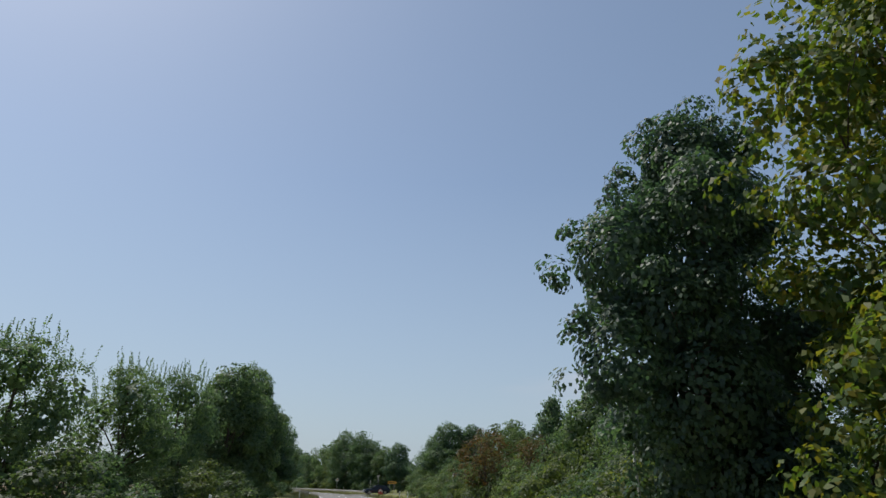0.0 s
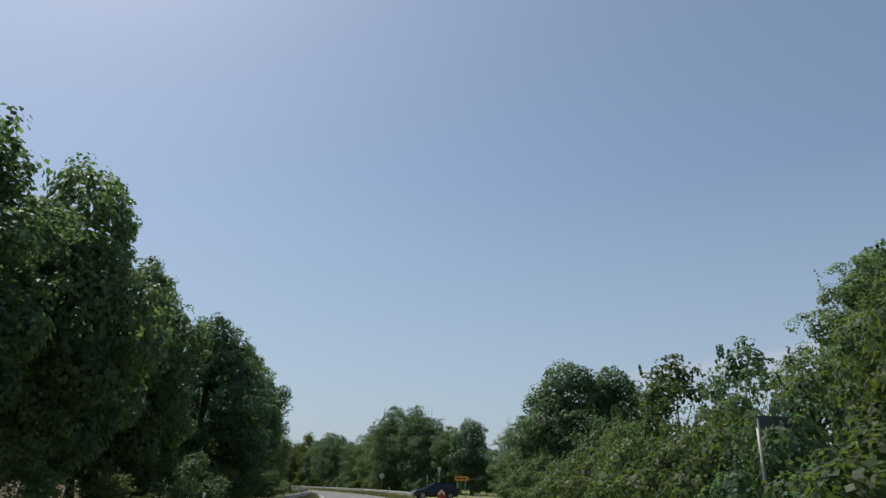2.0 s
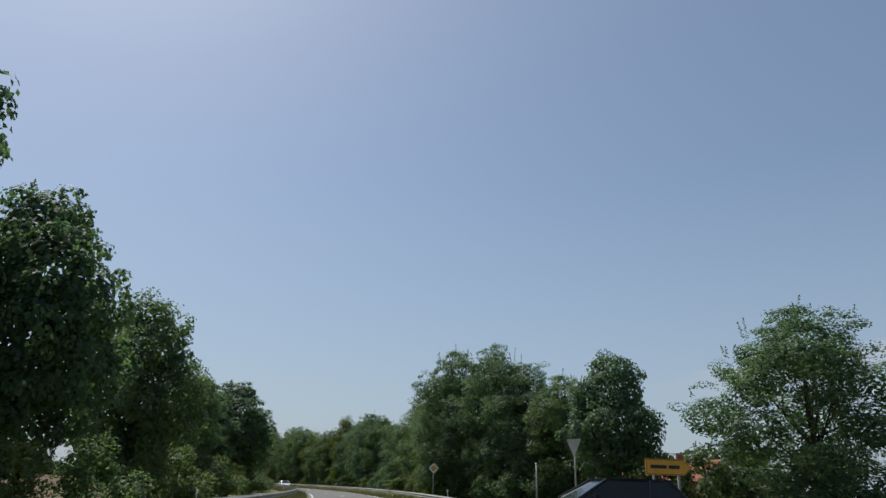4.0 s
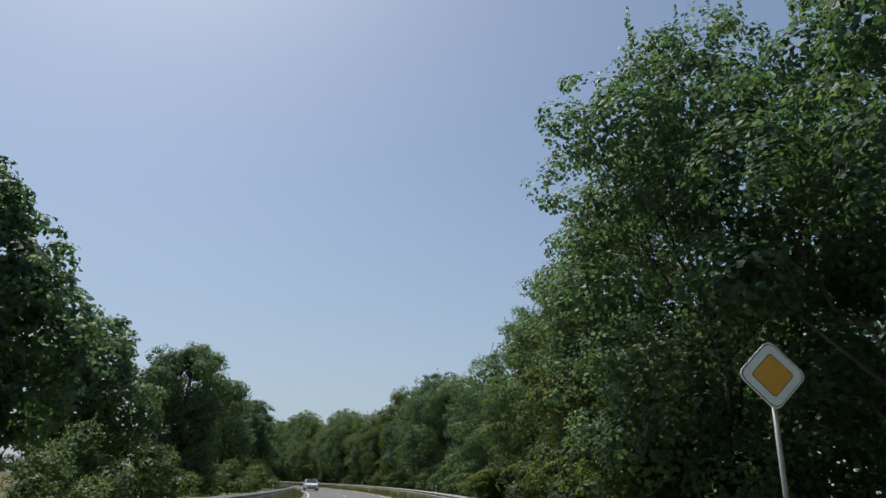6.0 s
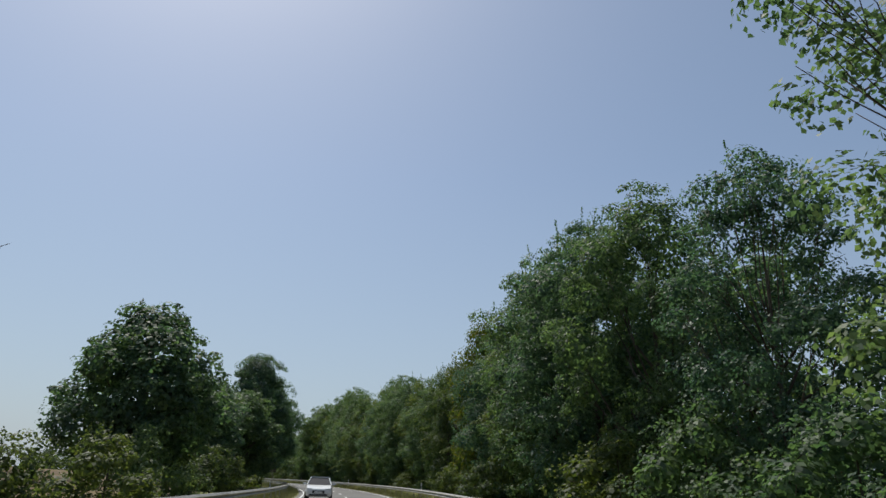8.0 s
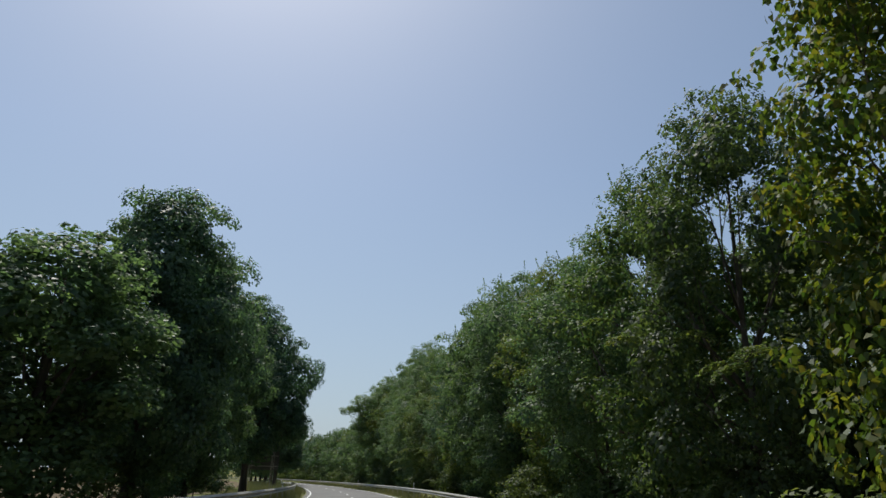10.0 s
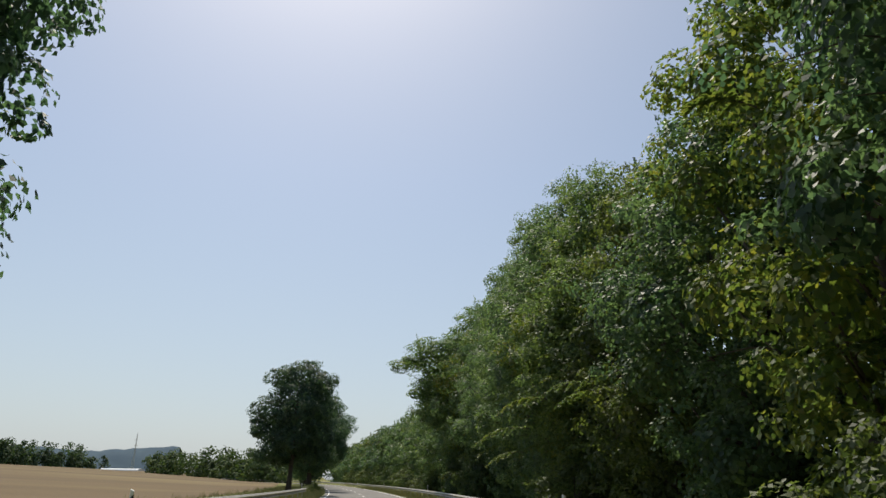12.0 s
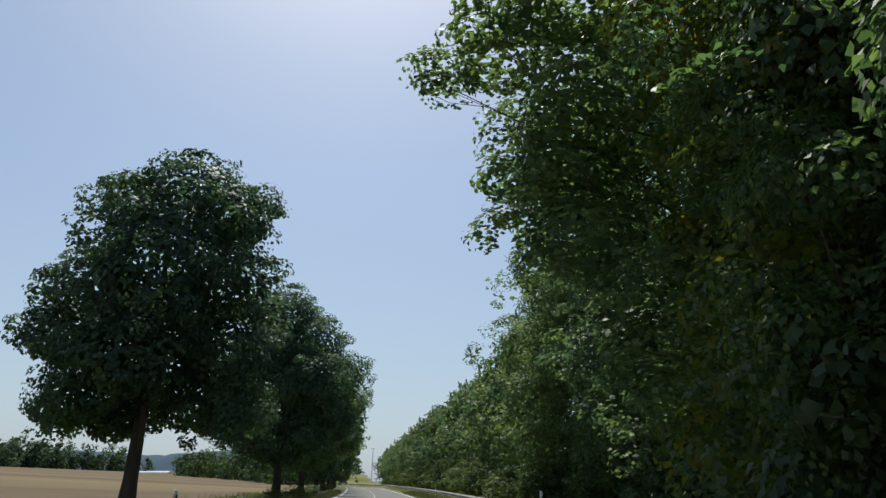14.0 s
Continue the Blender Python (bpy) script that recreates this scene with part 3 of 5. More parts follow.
    tree("high0", "avenue_tree", 65, oval_lobes(r(75), 28, 4.4, 3.3, 11.0, 1.6, 0.8, 0.4) + SKIRT, LEAF_DEEP, 11.6, 0.26, 3.2, leaf=(0.118, 0.108), per_clump=84, core=0.66, sprigs=8, sprig_len=0.5, limb_r=0.2, attach=0.7)
    tree("lone0", "avenue_tree", 66, LONE, LEAF_MAPLE, 12.6, 0.27, 3.2, leaf=(0.13, 0.122), per_clump=78, clump_r=0.46, mass=0.24, core=0.66, hollow=0.4, attach=0.75, limb_r=0.16, sprigs=6, sprig_len=0.4)
    for k in range(2):
        tree("brush%d" % k, "upright_tree", 80 + k, oval_lobes(r(85 + k), 14, 2.5, 0.9, 6.2, 1.1, 1.0, 0.62), LEAF_DEEP, 7.0, 0.13, 0.7,
             leaf=(0.11, 0.075), mass=0.26, sprigs=150, sprig_len=1.1)
    for k, (mat, wide, high) in enumerate(((LEAF_LIGHT, 1.9, 3.2), (LEAF_MID, 2.0, 3.0), (LEAF_LIGHT, 1.6, 2.4))):
        tree("bush%d" % k, "hedge_bush", 90 + k, oval_lobes(r(100 + k), 8, wide, 0.45, high - 0.4, 0.85, 0.85, 0.35), mat, high, 0.05, 0.2,
             leaf=(0.11, 0.082), per_clump=24, clump_r=0.26, density=1.8, mass=0.18, buds=2, sprigs=14, sprig_len=0.5, limb_r=0.6, fronds=(8, 4, 10)[k], back=0.5)
    for k in range(2):
        tree("open%d" % k, "open_crowned_tree", 120 + k, TIERED if k == 0 else oval_lobes(r(131), 34, 3.9, 1.0, 12.0, 1.0, 0.7, 0.42), LEAF_DEEP, 12.5, 0.12, 1.6, limb_r=0.42,
             leaf=(0.14, 0.1), per_clump=52, clump_r=0.5, density=2.0, mass=0.0, hollow=0.0, sprigs=8, twigs=5, gaps=0.18)
    tree("rust0", "browning_tree", 140, oval_lobes(r(141), 18, 2.7, 2.4, 6.4, 0.95, 0.8, 0.45), LEAF_RUST, 6.8, 0.13, 1.5,
         leaf=(0.14, 0.11), per_clump=24, clump_r=0.36, density=2.0, mass=0.0, hollow=0.0, gaps=0.25, sprigs=0, twigs=5, bare=14)
    tree("umbrella0", "umbrella_crowned_tree", 150, oval_lobes(r(151), 19, 4.3, 5.0, 9.2, 1.25, 0.65, 0.35) + oval_lobes(r(152), 16, 3.7, 0.9, 5.2, 1.25, 0.9, 0.4), LEAF_MID, 9.6, 0.22, 2.2,
         mass=0.2, core=0.62, per_clump=60, sprigs=4, sprig_len=0.4, twigs=4)
    tree("baretop0", "bare_topped_tree", 155, oval_lobes(r(156), 18, 2.9, 0.9, 7.4, 1.2, 0.9, 0.5), LEAF_MID, 8.4, 0.17, 0.9, sprigs=10, sprig_len=0.8, bare=40, fronds=20)
    tree("gold1", "turning_maple", 168, oval_lobes(r(169), 12, 3.2, 6.4, 11.2, 1.5, 0.8, 0.5), LEAF_YELLOW, 11.5, 0.2, 4.5, sprigs=6, sprig_len=0.5, limb_r=0.3)
    tree("gold0", "turning_maple", 158, oval_lobes(r(159), 26, 4.0, 2.0, 11.0, 1.5, 0.85, 0.36), LEAF_GOLD, 11.5, 0.22, 1.6, leaf=(0.15, 0.13), per_clump=34, hollow=0.4, sprigs=6, sprig_len=0.5, limb_r=0.2)


seedlings()


def plant(kind, s, d, high, wide, label, category="tree", group="", turn=None, z=0.0):
    """A grown copy, so many metres high and wide from the middle to the edge."""
    ob = GROVE[kind]
    a = turn if turn is not None else (s * 47.0 + d * 31.0) % 56 - 28 + (90 if d < 0 else 0)
    h, w = high / SIZE[kind][0], wide / SIZE[kind][1]
    m = stand(s, d, a, 1.0, z) @ Matrix.Diagonal((w, w, h, 1))
    if kind in USED:
        ob = copy_thing(ob, m @ Matrix.Diagonal([1 / v for v in ob.scale] + [1]))
    else:
        USED.add(kind)
        ob.matrix_world = m
    tagged(ob, label, category, group or category + "s by the road")
    return ob


# ---- ground, field, road ----
def ribbon(s0, s1, d0, d1, z, mat, name, step=2.0, cross=1):
    """A strip along the road between two offsets."""
    ss = np.arange(s0, s1 + 0.01, step)
    verts, faces = [], []
    for s in ss:
        for k in range(cross + 1):
            verts.append(lane(float(s), d0 + (d1 - d0) * k / cross, z))
    w = cross + 1
    for i in range(len(ss) - 1):
        for k in range(cross):
            a = i * w + k
            faces.append((a, a + 1, a + w + 1, a + w))
    return mesh_of(name, verts, faces, mat)


def sheet(name, x0, x1, y0, y1, n, mat, z=0.0):
    xs, ys = np.linspace(x0, x1, n), np.linspace(y0, y1, n)
    verts = [(x, y, z) for y in ys for x in xs]
    faces = [(j * n + i, j * n + i + 1, (j + 1) * n + i + 1, (j + 1) * n + i) for j in range(n - 1) for i in range(n - 1)]
    return mesh_of(name, verts, faces, mat)


ground = tagged(new("ground", sheet("ground", -2500, 2500, -2500, 2500, 60, GRASS, -0.06)), "dry green and straw-coloured grass ground reaching the horizon", "ground", kind="structure")
road = tagged(new("road", ribbon(-100, 566, -5.75, 2.05, 0.0, ASPHALT, "road")), "worn pale grey asphalt country road bending gently", "road", kind="structure")
for d, name in ((1.65, "edge_line"), (-5.35, "edge_line")):
    tagged(new(name, ribbon(-100, 566, d - 0.06, d + 0.06, 0.006, PAINT_WHITE, name)), "worn white painted edge line on the asphalt", "road marking", "road markings", "structure")
s = -60.0
while s < 560:
    tagged(new("centre_dash", ribbon(s, s + 4, -2.03, -1.91, 0.006, PAINT_WHITE, "centre_dash")), "worn white painted centre line dash", "road marking", "road markings", "structure")
    s += 12.0
def slope_sheet(name, s0, s1, offsets, rise, mat, step=10.0):
    """A sheet beside the road whose height follows the offset from it."""
    ss = np.arange(s0, s1 + 0.01, step)
    verts, faces, w = [], [], len(offsets)
    for s in ss:
        verts += [place(float(s), d, rise(d)) for d in offsets]
    for i in range(len(ss) - 1):
        for k in range(w - 1):
            a = i * w + k
            faces.append((a, a + 1, a + w + 1, a + w))
    return mesh_of(name, verts, faces, mat)


def field_rise(d):
    return -0.03 + float(np.interp(-d, [20, 110, 420], [0.0, 3.4, 7.2]))


field = tagged(new("field", slope_sheet("field", -60, 1150, [-420, -360, -300, -240, -180, -120, -80, -50, -30, -20, -14], field_rise, STUBBLE)),
               "reaped brown stubble field rising gently", "field", kind="structure")


def bank_rise(d):
    return float(np.interp(d, [3.9, 5.2, 40, 70], [-0.03, 0.3, 0.5, -0.05]))


bank = tagged(new("bank", slope_sheet("bank", -60, 700, [3.9, 4.5, 5.2, 8, 14, 25, 40, 70], bank_rise, GRASS, 6.0)), "low grassy bank under the roadside trees", "bank", kind="structure")
rise_rng = np.random.default_rng(31)
verts, faces = [], []
for i, u in enumerate(np.linspace(548, 600, 27)):
    for k, d in enumerate(np.linspace(-34, 5, 37)):
        top = 3.4 * math.exp(-((u - 574) / 11) ** 2) * min(1.0, (d + 34) / 14, (5 - d) / 5)
        verts.append(place(float(u), float(d), -0.05 + max(top, 0.0) + rise_rng.uniform(0, 0.12)))
        if i and k:
            a = i * 37 + k
            faces.append((a - 38, a - 37, a, a - 1))
tagged(new("end_bank", mesh_of("end_bank", verts, faces, GRASS, True)), "sunlit grassy embankment where the road turns off", "bank", kind="structure")
SIDE = ((119.5, 1.0), (120, 5.0), (121, 9.0), (124, 17.0), (131, 29.0), (146, 44.0))
verts, faces = [], []
for i, (u, d) in enumerate(SIDE):
    p, q = place(*SIDE[max(i - 1, 0)]), place(*SIDE[min(i + 1, len(SIDE) - 1)])
    n = Vector((q.y - p.y, p.x - q.x, 0)).normalized() * (7.0 if i == 0 else 4.0 if i == 1 else 2.9)
    verts += [place(u, d, max(bank_rise(d), 0) + 0.02) - n, place(u, d, max(bank_rise(d), 0) + 0.02) + n]
    if i:
        faces.append((2 * i - 2, 2 * i - 1, 2 * i + 1, 2 * i))
tagged(new("side_road", mesh_of("side_road", verts, faces, ASPHALT)), "narrow grey asphalt side road joining between the trees", "road", kind="structure")

# ---- guardrails ----
PROFILE = [(0.0, 0.44), (0.045, 0.47), (0.075, 0.505), (0.045, 0.54), (-0.01, 0.57), (-0.01, 0.60), (0.045, 0.63), (0.075, 0.665), (0.045, 0.70), (0.0, 0.75)]


def guardrail(s0, s1, d, face, label):
    ob = tagged(empty("guardrail"), label, "guardrail", "guardrails beside the road")
    ss = np.arange(s0, s1 + 0.01, 2.0)
    verts, faces, n = [], [], 2 * len(PROFILE)
    for s in ss:
        ring = [(o, z) for o, z in PROFILE] + [(o - 0.012, z) for o, z in reversed(PROFILE)]
        verts += [lane(float(s), d + face * o, z) for o, z in ring]
    for i in range(len(ss) - 1):
        for k in range(n):
            a, b = i * n + k, i * n + (k + 1) % n
            faces.append((a, b, b + n, a + n))
    child("beam", mesh_of("beam", verts, faces, ZINC), ob)
    bm = bmesh.new()
    box(bm, -0.05, 0.05, -0.03, 0.03, -0.3, 0.7, 0.006)
    post = bpy.data.meshes.new("post")
    bm.to_mesh(post)
    bm.free()
    post.materials.append(ZINC)
    for s in np.arange(s0 + 1, s1, 4.0):
        p = child("post", post, ob)
        q = lane(float(s), d - face * 0.07)
        p.matrix_world = pose(q.x, q.y, q.z, 0, 0, math.degrees(float(heading(s)) + max(0.0, s - 492) / 64))
    return ob


guardrail(125, 564, 3.75, -1, "weathered galvanised steel guardrail along the wooded side")
guardrail(96, 352, -6.9, 1, "weathered galvanised steel guardrail along the field side")

# ---- right side ----
R = random.Random(5)
HEDGE, BEHIND, BELT, ROW = "dense light green roadside hedge bush", "green broad-leaved tree behind the roadside hedge", "tall roadside tree leafy down to the ground", "broad-leaved roadside tree with a dense dark crown"
plant("maple0", 13.8, 5.85, 9.5, 2.85, "tall dark green maple beside the hedge", turn=20)
plant("gold0", 8.6, 7.6, 10.4, 3.0, "tall maple with leaves turning gold")
plant("belt1", 17.5, 11.5, 7.0, 3.4, BEHIND)
plant("bush1", 11.0, 8.6, 2.8, 2.2, HEDGE, "bush")
for i, s in enumerate(np.arange(14, 93, 3.1)):
    plant("bush%d" % (i % 3), float(s), 6.9 + R.uniform(-0.3, 0.6), R.uniform(2.0, 2.9) + (0.5 if s > 40 else 0), R.uniform(1.7, 2.1), HEDGE, "bush")
for i, s in enumerate(np.arange(18, 91, 4.6)):
    plant("bush%d" % ((i + 1) % 3), float(s), 9.9 + R.uniform(-0.4, 0.6), R.uniform(3.8, 5.0), R.uniform(2.2, 2.8), "taller green bush behind the roadside hedge", "bush")
plant("rust0", 50.0, 6.5, 5.3, 2.3, "half-bare tree with rust-brown withering leaves")
plant("rust0", 47.0, 9.2, 4.8, 1.9, "smaller half-bare tree with rust-brown withering leaves", turn=140)
for k, s, d, h, w in (("far_avenue1", 78, 20, 11.5, 2.8), ("far_avenue2", 65, 20, 11, 3.5), ("belt1", 39, 14, 7.4, 2.8), ("belt3", 30, 14, 6.6, 3.0), ("far_avenue0", 50, 18, 8.6, 3.2), ("avenue1", 102.5, 13.2, 10.3, 4.0), ("avenue0", 103.5, 17, 10.2, 3.4), ("belt1", 107.5, 11.5, 5.4, 2.6), ("belt3", 112, 13.5, 6.0, 2.8), ("belt1", 104, 9.4, 4.2, 2.2), ("far_belt0", 150, 26, 5.6, 3.4),
                      ("far_belt2", 95, 18, 9.9, 3.4), ("far_belt4", 88, 19, 9.6, 3.2), ("belt0", 70, 13, 8.0, 2.6), ("belt3", 129, 17, 9.1, 4.4), ("avenue1", 145, 14.5, 9.8, 3.5)):
    plant(k, s, d, h, w, BEHIND)
for k, s, d, h, w in ((3, 152.5, 13.5, 9.6, 3.6), (1, 156.5, 11.8, 11.0, 4.4), (0, 160.3, 9.7, 13.1, 4.4), (3, 165.6, 7.6, 13.5, 4.6), (2, 174.5, 8.1, 12.2, 4.4), (4, 180.5, 8.15, 10.6, 3.8), (2, 185.5, 9.2, 8.8, 3.3), (1, 189.6, 8.0, 11.5, 3.3),
                      (4, 221, 8.8, 12.0, 3.6), (3, 227, 8.6, 13.0, 4.2), (0, 233, 8.5, 13.5, 4.2), (2, 239, 9, 12.0, 3.8), (1, 245, 9, 12, 4), (4, 249.5, 9.8, 12.0, 3.4), (2, 263, 9, 12.5, 3.8), (5, 268, 8.6, 12.6, 3.8),
                      (1, 274, 8.6, 12.0, 4), (5, 280, 8.6, 13, 4), (3, 286.5, 8.4, 14.0, 4.3), (0, 292, 7.7, 14.8, 4.4), (1, 298.5, 8.2, 15.0, 4.3), (5, 303.8, 8.15, 14.9, 4.2), (3, 309.5, 8.8, 12.8, 4.2), (2, 315, 8.6, 12.8, 4.2), (5, 346.8, 5.8, 10.8, 2.6), (0, 373, 9.0, 13.0, 4.2)):
    plant("belt%d" % k, s, d, h, w, BELT)
for k, s, d, h, w in ((1, 320.5, 8.4, 15.0, 4.6), (0, 326, 8.3, 16.8, 4.9), (1, 332, 8.5, 17.6, 4.9), (0, 338, 8.4, 17.2, 4.7), (1, 343.5, 8.4, 17.2, 4.8), (0, 361, 8.8, 17.0, 4.6), (1, 367.5, 8.2, 17.0, 4.7)):
    plant("tall%d" % k, s, d, h, w, BELT)
def sprays(host, rows, label, mat=LEAF_YELLOW):
    """Leafy boughs of a tree: where each starts beside the road, its height, turn and length."""
    for u, d, z, turn, rise, length in rows:
        p, a = place(u, d, z), float(heading(u)) + radians(turn)
        v, tv, tf = bough(np.random.default_rng(int(10 * u + z)), np.array(p), np.array([math.cos(a), math.sin(a), rise]), length)
        spray = child("bough", loose_mesh("bough", v, mat), host, label)
        spray.matrix_parent_inverse = host.matrix_basis.inverted()
        child("twig", mesh_of("twig", tv, tf, BARK), spray)


sprays(plant("belt5", 321.5, 7.4, 12.5, 4.0, BELT), ((318.9, 4.3, 3.5, 172, 0.15, 2.2), (316.9, 4.6, 4.4, 185, 0.15, 1.9), (320.6, 4.4, 2.7, 190, 0.1, 1.6)), "sunlit bough hanging out over the verge")
FERNY = [(185.4 + 0.5 * math.sin(1.9 * i), 4.9 + 0.4 * math.cos(2.3 * i), 0.7 + 0.13 * i, 150 + 25 * i % 130, 0.75 - 0.04 * i, 1.7 + 0.25 * math.sin(i)) for i in range(11)]
sprays(plant("bush2", 185.6, 5.2, 2.0, 1.5, "bright green shrub with arching feathery boughs", "bush", "shrubs before the trees", z=bank_rise(5.4)), FERNY, "arching bough of bright leaflets", LEAF_BRIGHT)
sprays(plant("belt1", 186.4, 8.8, 9.0, 2.8, BELT), ((184.6, 6.4, 5.6, 195, 0.3, 2.4), (185.5, 6.2, 4.4, 205, 0.2, 2.3), (184.2, 6.3, 6.6, 185, 0.3, 2.0), (186.8, 6.4, 3.4, 215, 0.2, 2.0)), "sunlit bough of yellow-green leaflets")
plant("gold0", 255.5, 9.4, 14.6, 3.4, "tall roadside tree with yellowing leaves")
plant("tall1", 349, 10.5, 17.5, 4.2, BELT)
plant("gold0", 348.5, 7.0, 13.5, 3.6, "tall roadside tree with yellowing leaves")
plant("overhang0", 353.5, 8.0, 16.6, 6.6, "tall roadside tree reaching out over the road", turn=0)
for i, s in enumerate(list(range(162, 190, 6)) + list(range(222, 377, 6))):
    plant("far_belt%d" % (i % 5), s, 14.2 + R.uniform(-0.9, 0.9), R.uniform(8.8, 10.0) if s < 200 else R.uniform(9.4, 10.8) if s < 296 else R.uniform(11.5, 13.5), R.uniform(4.2, 5.0), "green tree standing in the second row of the belt")
for i, s in enumerate(np.arange(379, 604, 6.0)):
    plant("far_belt%d" % ((0, 3, 1, 4, 2)[i % 5]), float(s), 9.0 + R.uniform(-0.6, 0.8), R.uniform(10.8, 13.2), R.uniform(3.9, 4.5), BELT)
plant("gold1", 198.4, 9.4, 6.2, 2.0, "small tree with yellowing leaves beside the hedge")
plant("open0", 205.6, 9.6, 11.4, 3.9, "slender open-crowned tree with visible dark limbs", turn=0)
plant("open1", 214.5, 9.6, 10.5, 2.9, "slender open-crowned tree with visible dark limbs")

# ---- left side ----
for k, s, d, h, w in (("brush1", 24, -13.4, 6.3, 2.3), ("brush0", 33, -13, 6.8, 2.5), ("brush1", 43, -13.3, 8.0, 2.5), ("avenue0", 71.0, -15, 12.3, 4.3), ("avenue1", 78.5, -13.8, 13.4, 3.9), ("broad0", 87.5, -14.2, 12.2, 3.5),
                      ("broad1", 103, -13.8, 12.6, 4.5), ("broad0", 113, -13.0, 12.4, 4.0), ("avenue2", 124, -13, 10.6, 3.5), ("avenue1", 136, -13, 9.8, 3.2), ("belt0", 150, -14, 8.6, 3.0), ("avenue0", 160, -15.0, 8.6, 3.4), ("avenue2", 169, -13.2, 9.9, 4.0),
                      ("avenue1", 183, -14.5, 8.4, 3.2), ("umbrella0", 198, -13.5, 9.8, 3.4), ("baretop0", 213, -13, 8.8, 3.0), ("avenue2", 236, -13.4, 10.0, 4.5), ("avenue0", 252, -13.4, 8.2, 3.8), ("avenue0", 268.5, -12.0, 9.0, 4.2), ("near_avenue0", 276.6, -11.3, 13.9, 4.7), ("near_avenue0", 287, -11.6, 13.8, 4.0),
                      ("high0", 299.2, -10.0, 14.3, 4.6), ("high0", 384, -8.0, 13.4, 5.0), ("high0", 398, -8.0, 12.8, 4.8), ("far_avenue0", 414, -8.0, 12.4, 4.7), ("far_avenue2", 429, -8.0, 12.0, 4.6),
                      ("far_avenue1", 445, -8.0, 12.2, 4.6), ("far_avenue0", 461, -8.0, 11.8, 4.5), ("far_avenue2", 478, -8.0, 11.6, 4.5), ("far_avenue1", 496, -8.0, 11.8, 4.5)):
    plant(k, s, d, h, w, ROW)
for k, s, d, h, w in ((0, 84, -18.6, 10.0, 4.2), (2, 94, -18.6, 9.4, 4.2), (1, 106, -18.2, 9.6, 4.2), (0, 117, -17.6, 8.4, 3.8)):
    plant("far_avenue%d" % k, s, d, h, w, "dark green tree standing behind the roadside row")
plant("lone0", 362, -9.1, 12.4, 4.05, "large dense maple standing at the field's edge", turn=0)

# ---- undergrowth on the field side ----
for i, (u, d, h, w, k) in enumerate(((16, -10.5, 2.2, 1.8, 2), (21, -10.0, 2.6, 1.9, 0), (26, -11.0, 2.4, 2.0, 1), (31, -10.2, 2.0, 1.7, 2), (35, -9.6, 2.2, 1.8, 0), (39, -10.6, 2.6, 1.9, 2), (45, -10.0, 2.4, 1.8, 0), (50, -11.2, 2.0, 1.8, 1), (57, -11.5, 1.8, 1.6, 2),
                                   (66, -12.0, 2.0, 1.9, 1), (75, -12.5, 2.6, 2.0, 1), (80, -11.5, 1.8, 1.7, 0), (88, -12.0, 2.8, 2.0, 1), (94, -12.0, 3.0, 2.2, 1), (99, -11.0, 2.4, 2.0, 0), (105, -11.2, 2.6, 2.0, 2), (109, -11.5, 3.0, 2.1, 1), (115, -10.6, 2.4, 1.9, 0),
                                   (120, -10.4, 2.2, 1.8, 2), (127, -11.0, 2.8, 2.1, 1), (133, -10.8, 2.6, 2.0, 0), (140, -11.4, 3.0, 2.2, 1), (147, -11.6, 3.2, 2.2, 0), (154, -12.0, 3.0, 2.2, 1), (161, -12.0, 2.6, 2.0, 2), (166, -11.2, 2.8, 2.0, 0), (173, -11.5, 2.4, 1.9, 1),
                                   (178, -12.5, 3.4, 2.2, 1), (186, -12.0, 3.2, 2.2, 0), (191, -12.6, 2.8, 2.0, 1), (203, -12.0, 2.6, 2.0, 0), (208, -11.5, 2.8, 2.0, 1), (218, -11.0, 2.4, 1.9, 2), (224, -10.5, 3.0, 2.2, 0), (230, -11.0, 3.4, 2.2, 1), (239, -11.5, 2.8, 2.1, 0),
                                   (246, -11.0, 3.2, 2.2, 2), (253, -10.6, 2.8, 2.0, 0), (257, -11.5, 3.0, 2.0, 2), (262, -12.0, 2.2, 1.9, 1), (275, -11.6, 2.0, 1.8, 0), (281, -12.0, 2.6, 2.0, 1), (285.5, -12.2, 3.2, 2.2, 0), (290, -12.5, 3.4, 2.2, 2), (295, -12.6, 2.6, 2.0, 1), (305, -13.0, 1.6, 1.7, 0),
                                   (374, -7.8, 0.8, 1.2, 2), (381, -7.6, 0.9, 1.3, 0), (391, -7.6, 1.0, 1.4, 2), (403, -7.4, 1.1, 1.5, 0), (415, -7.4, 1.2, 1.6, 2))):
    plant("bush%d" % k, u, d, h, w, "low leafy shrub under the roadside trees" if u < 330 else "low green shrub on the grassy verge", "bush", "shrubs at the field's edge")
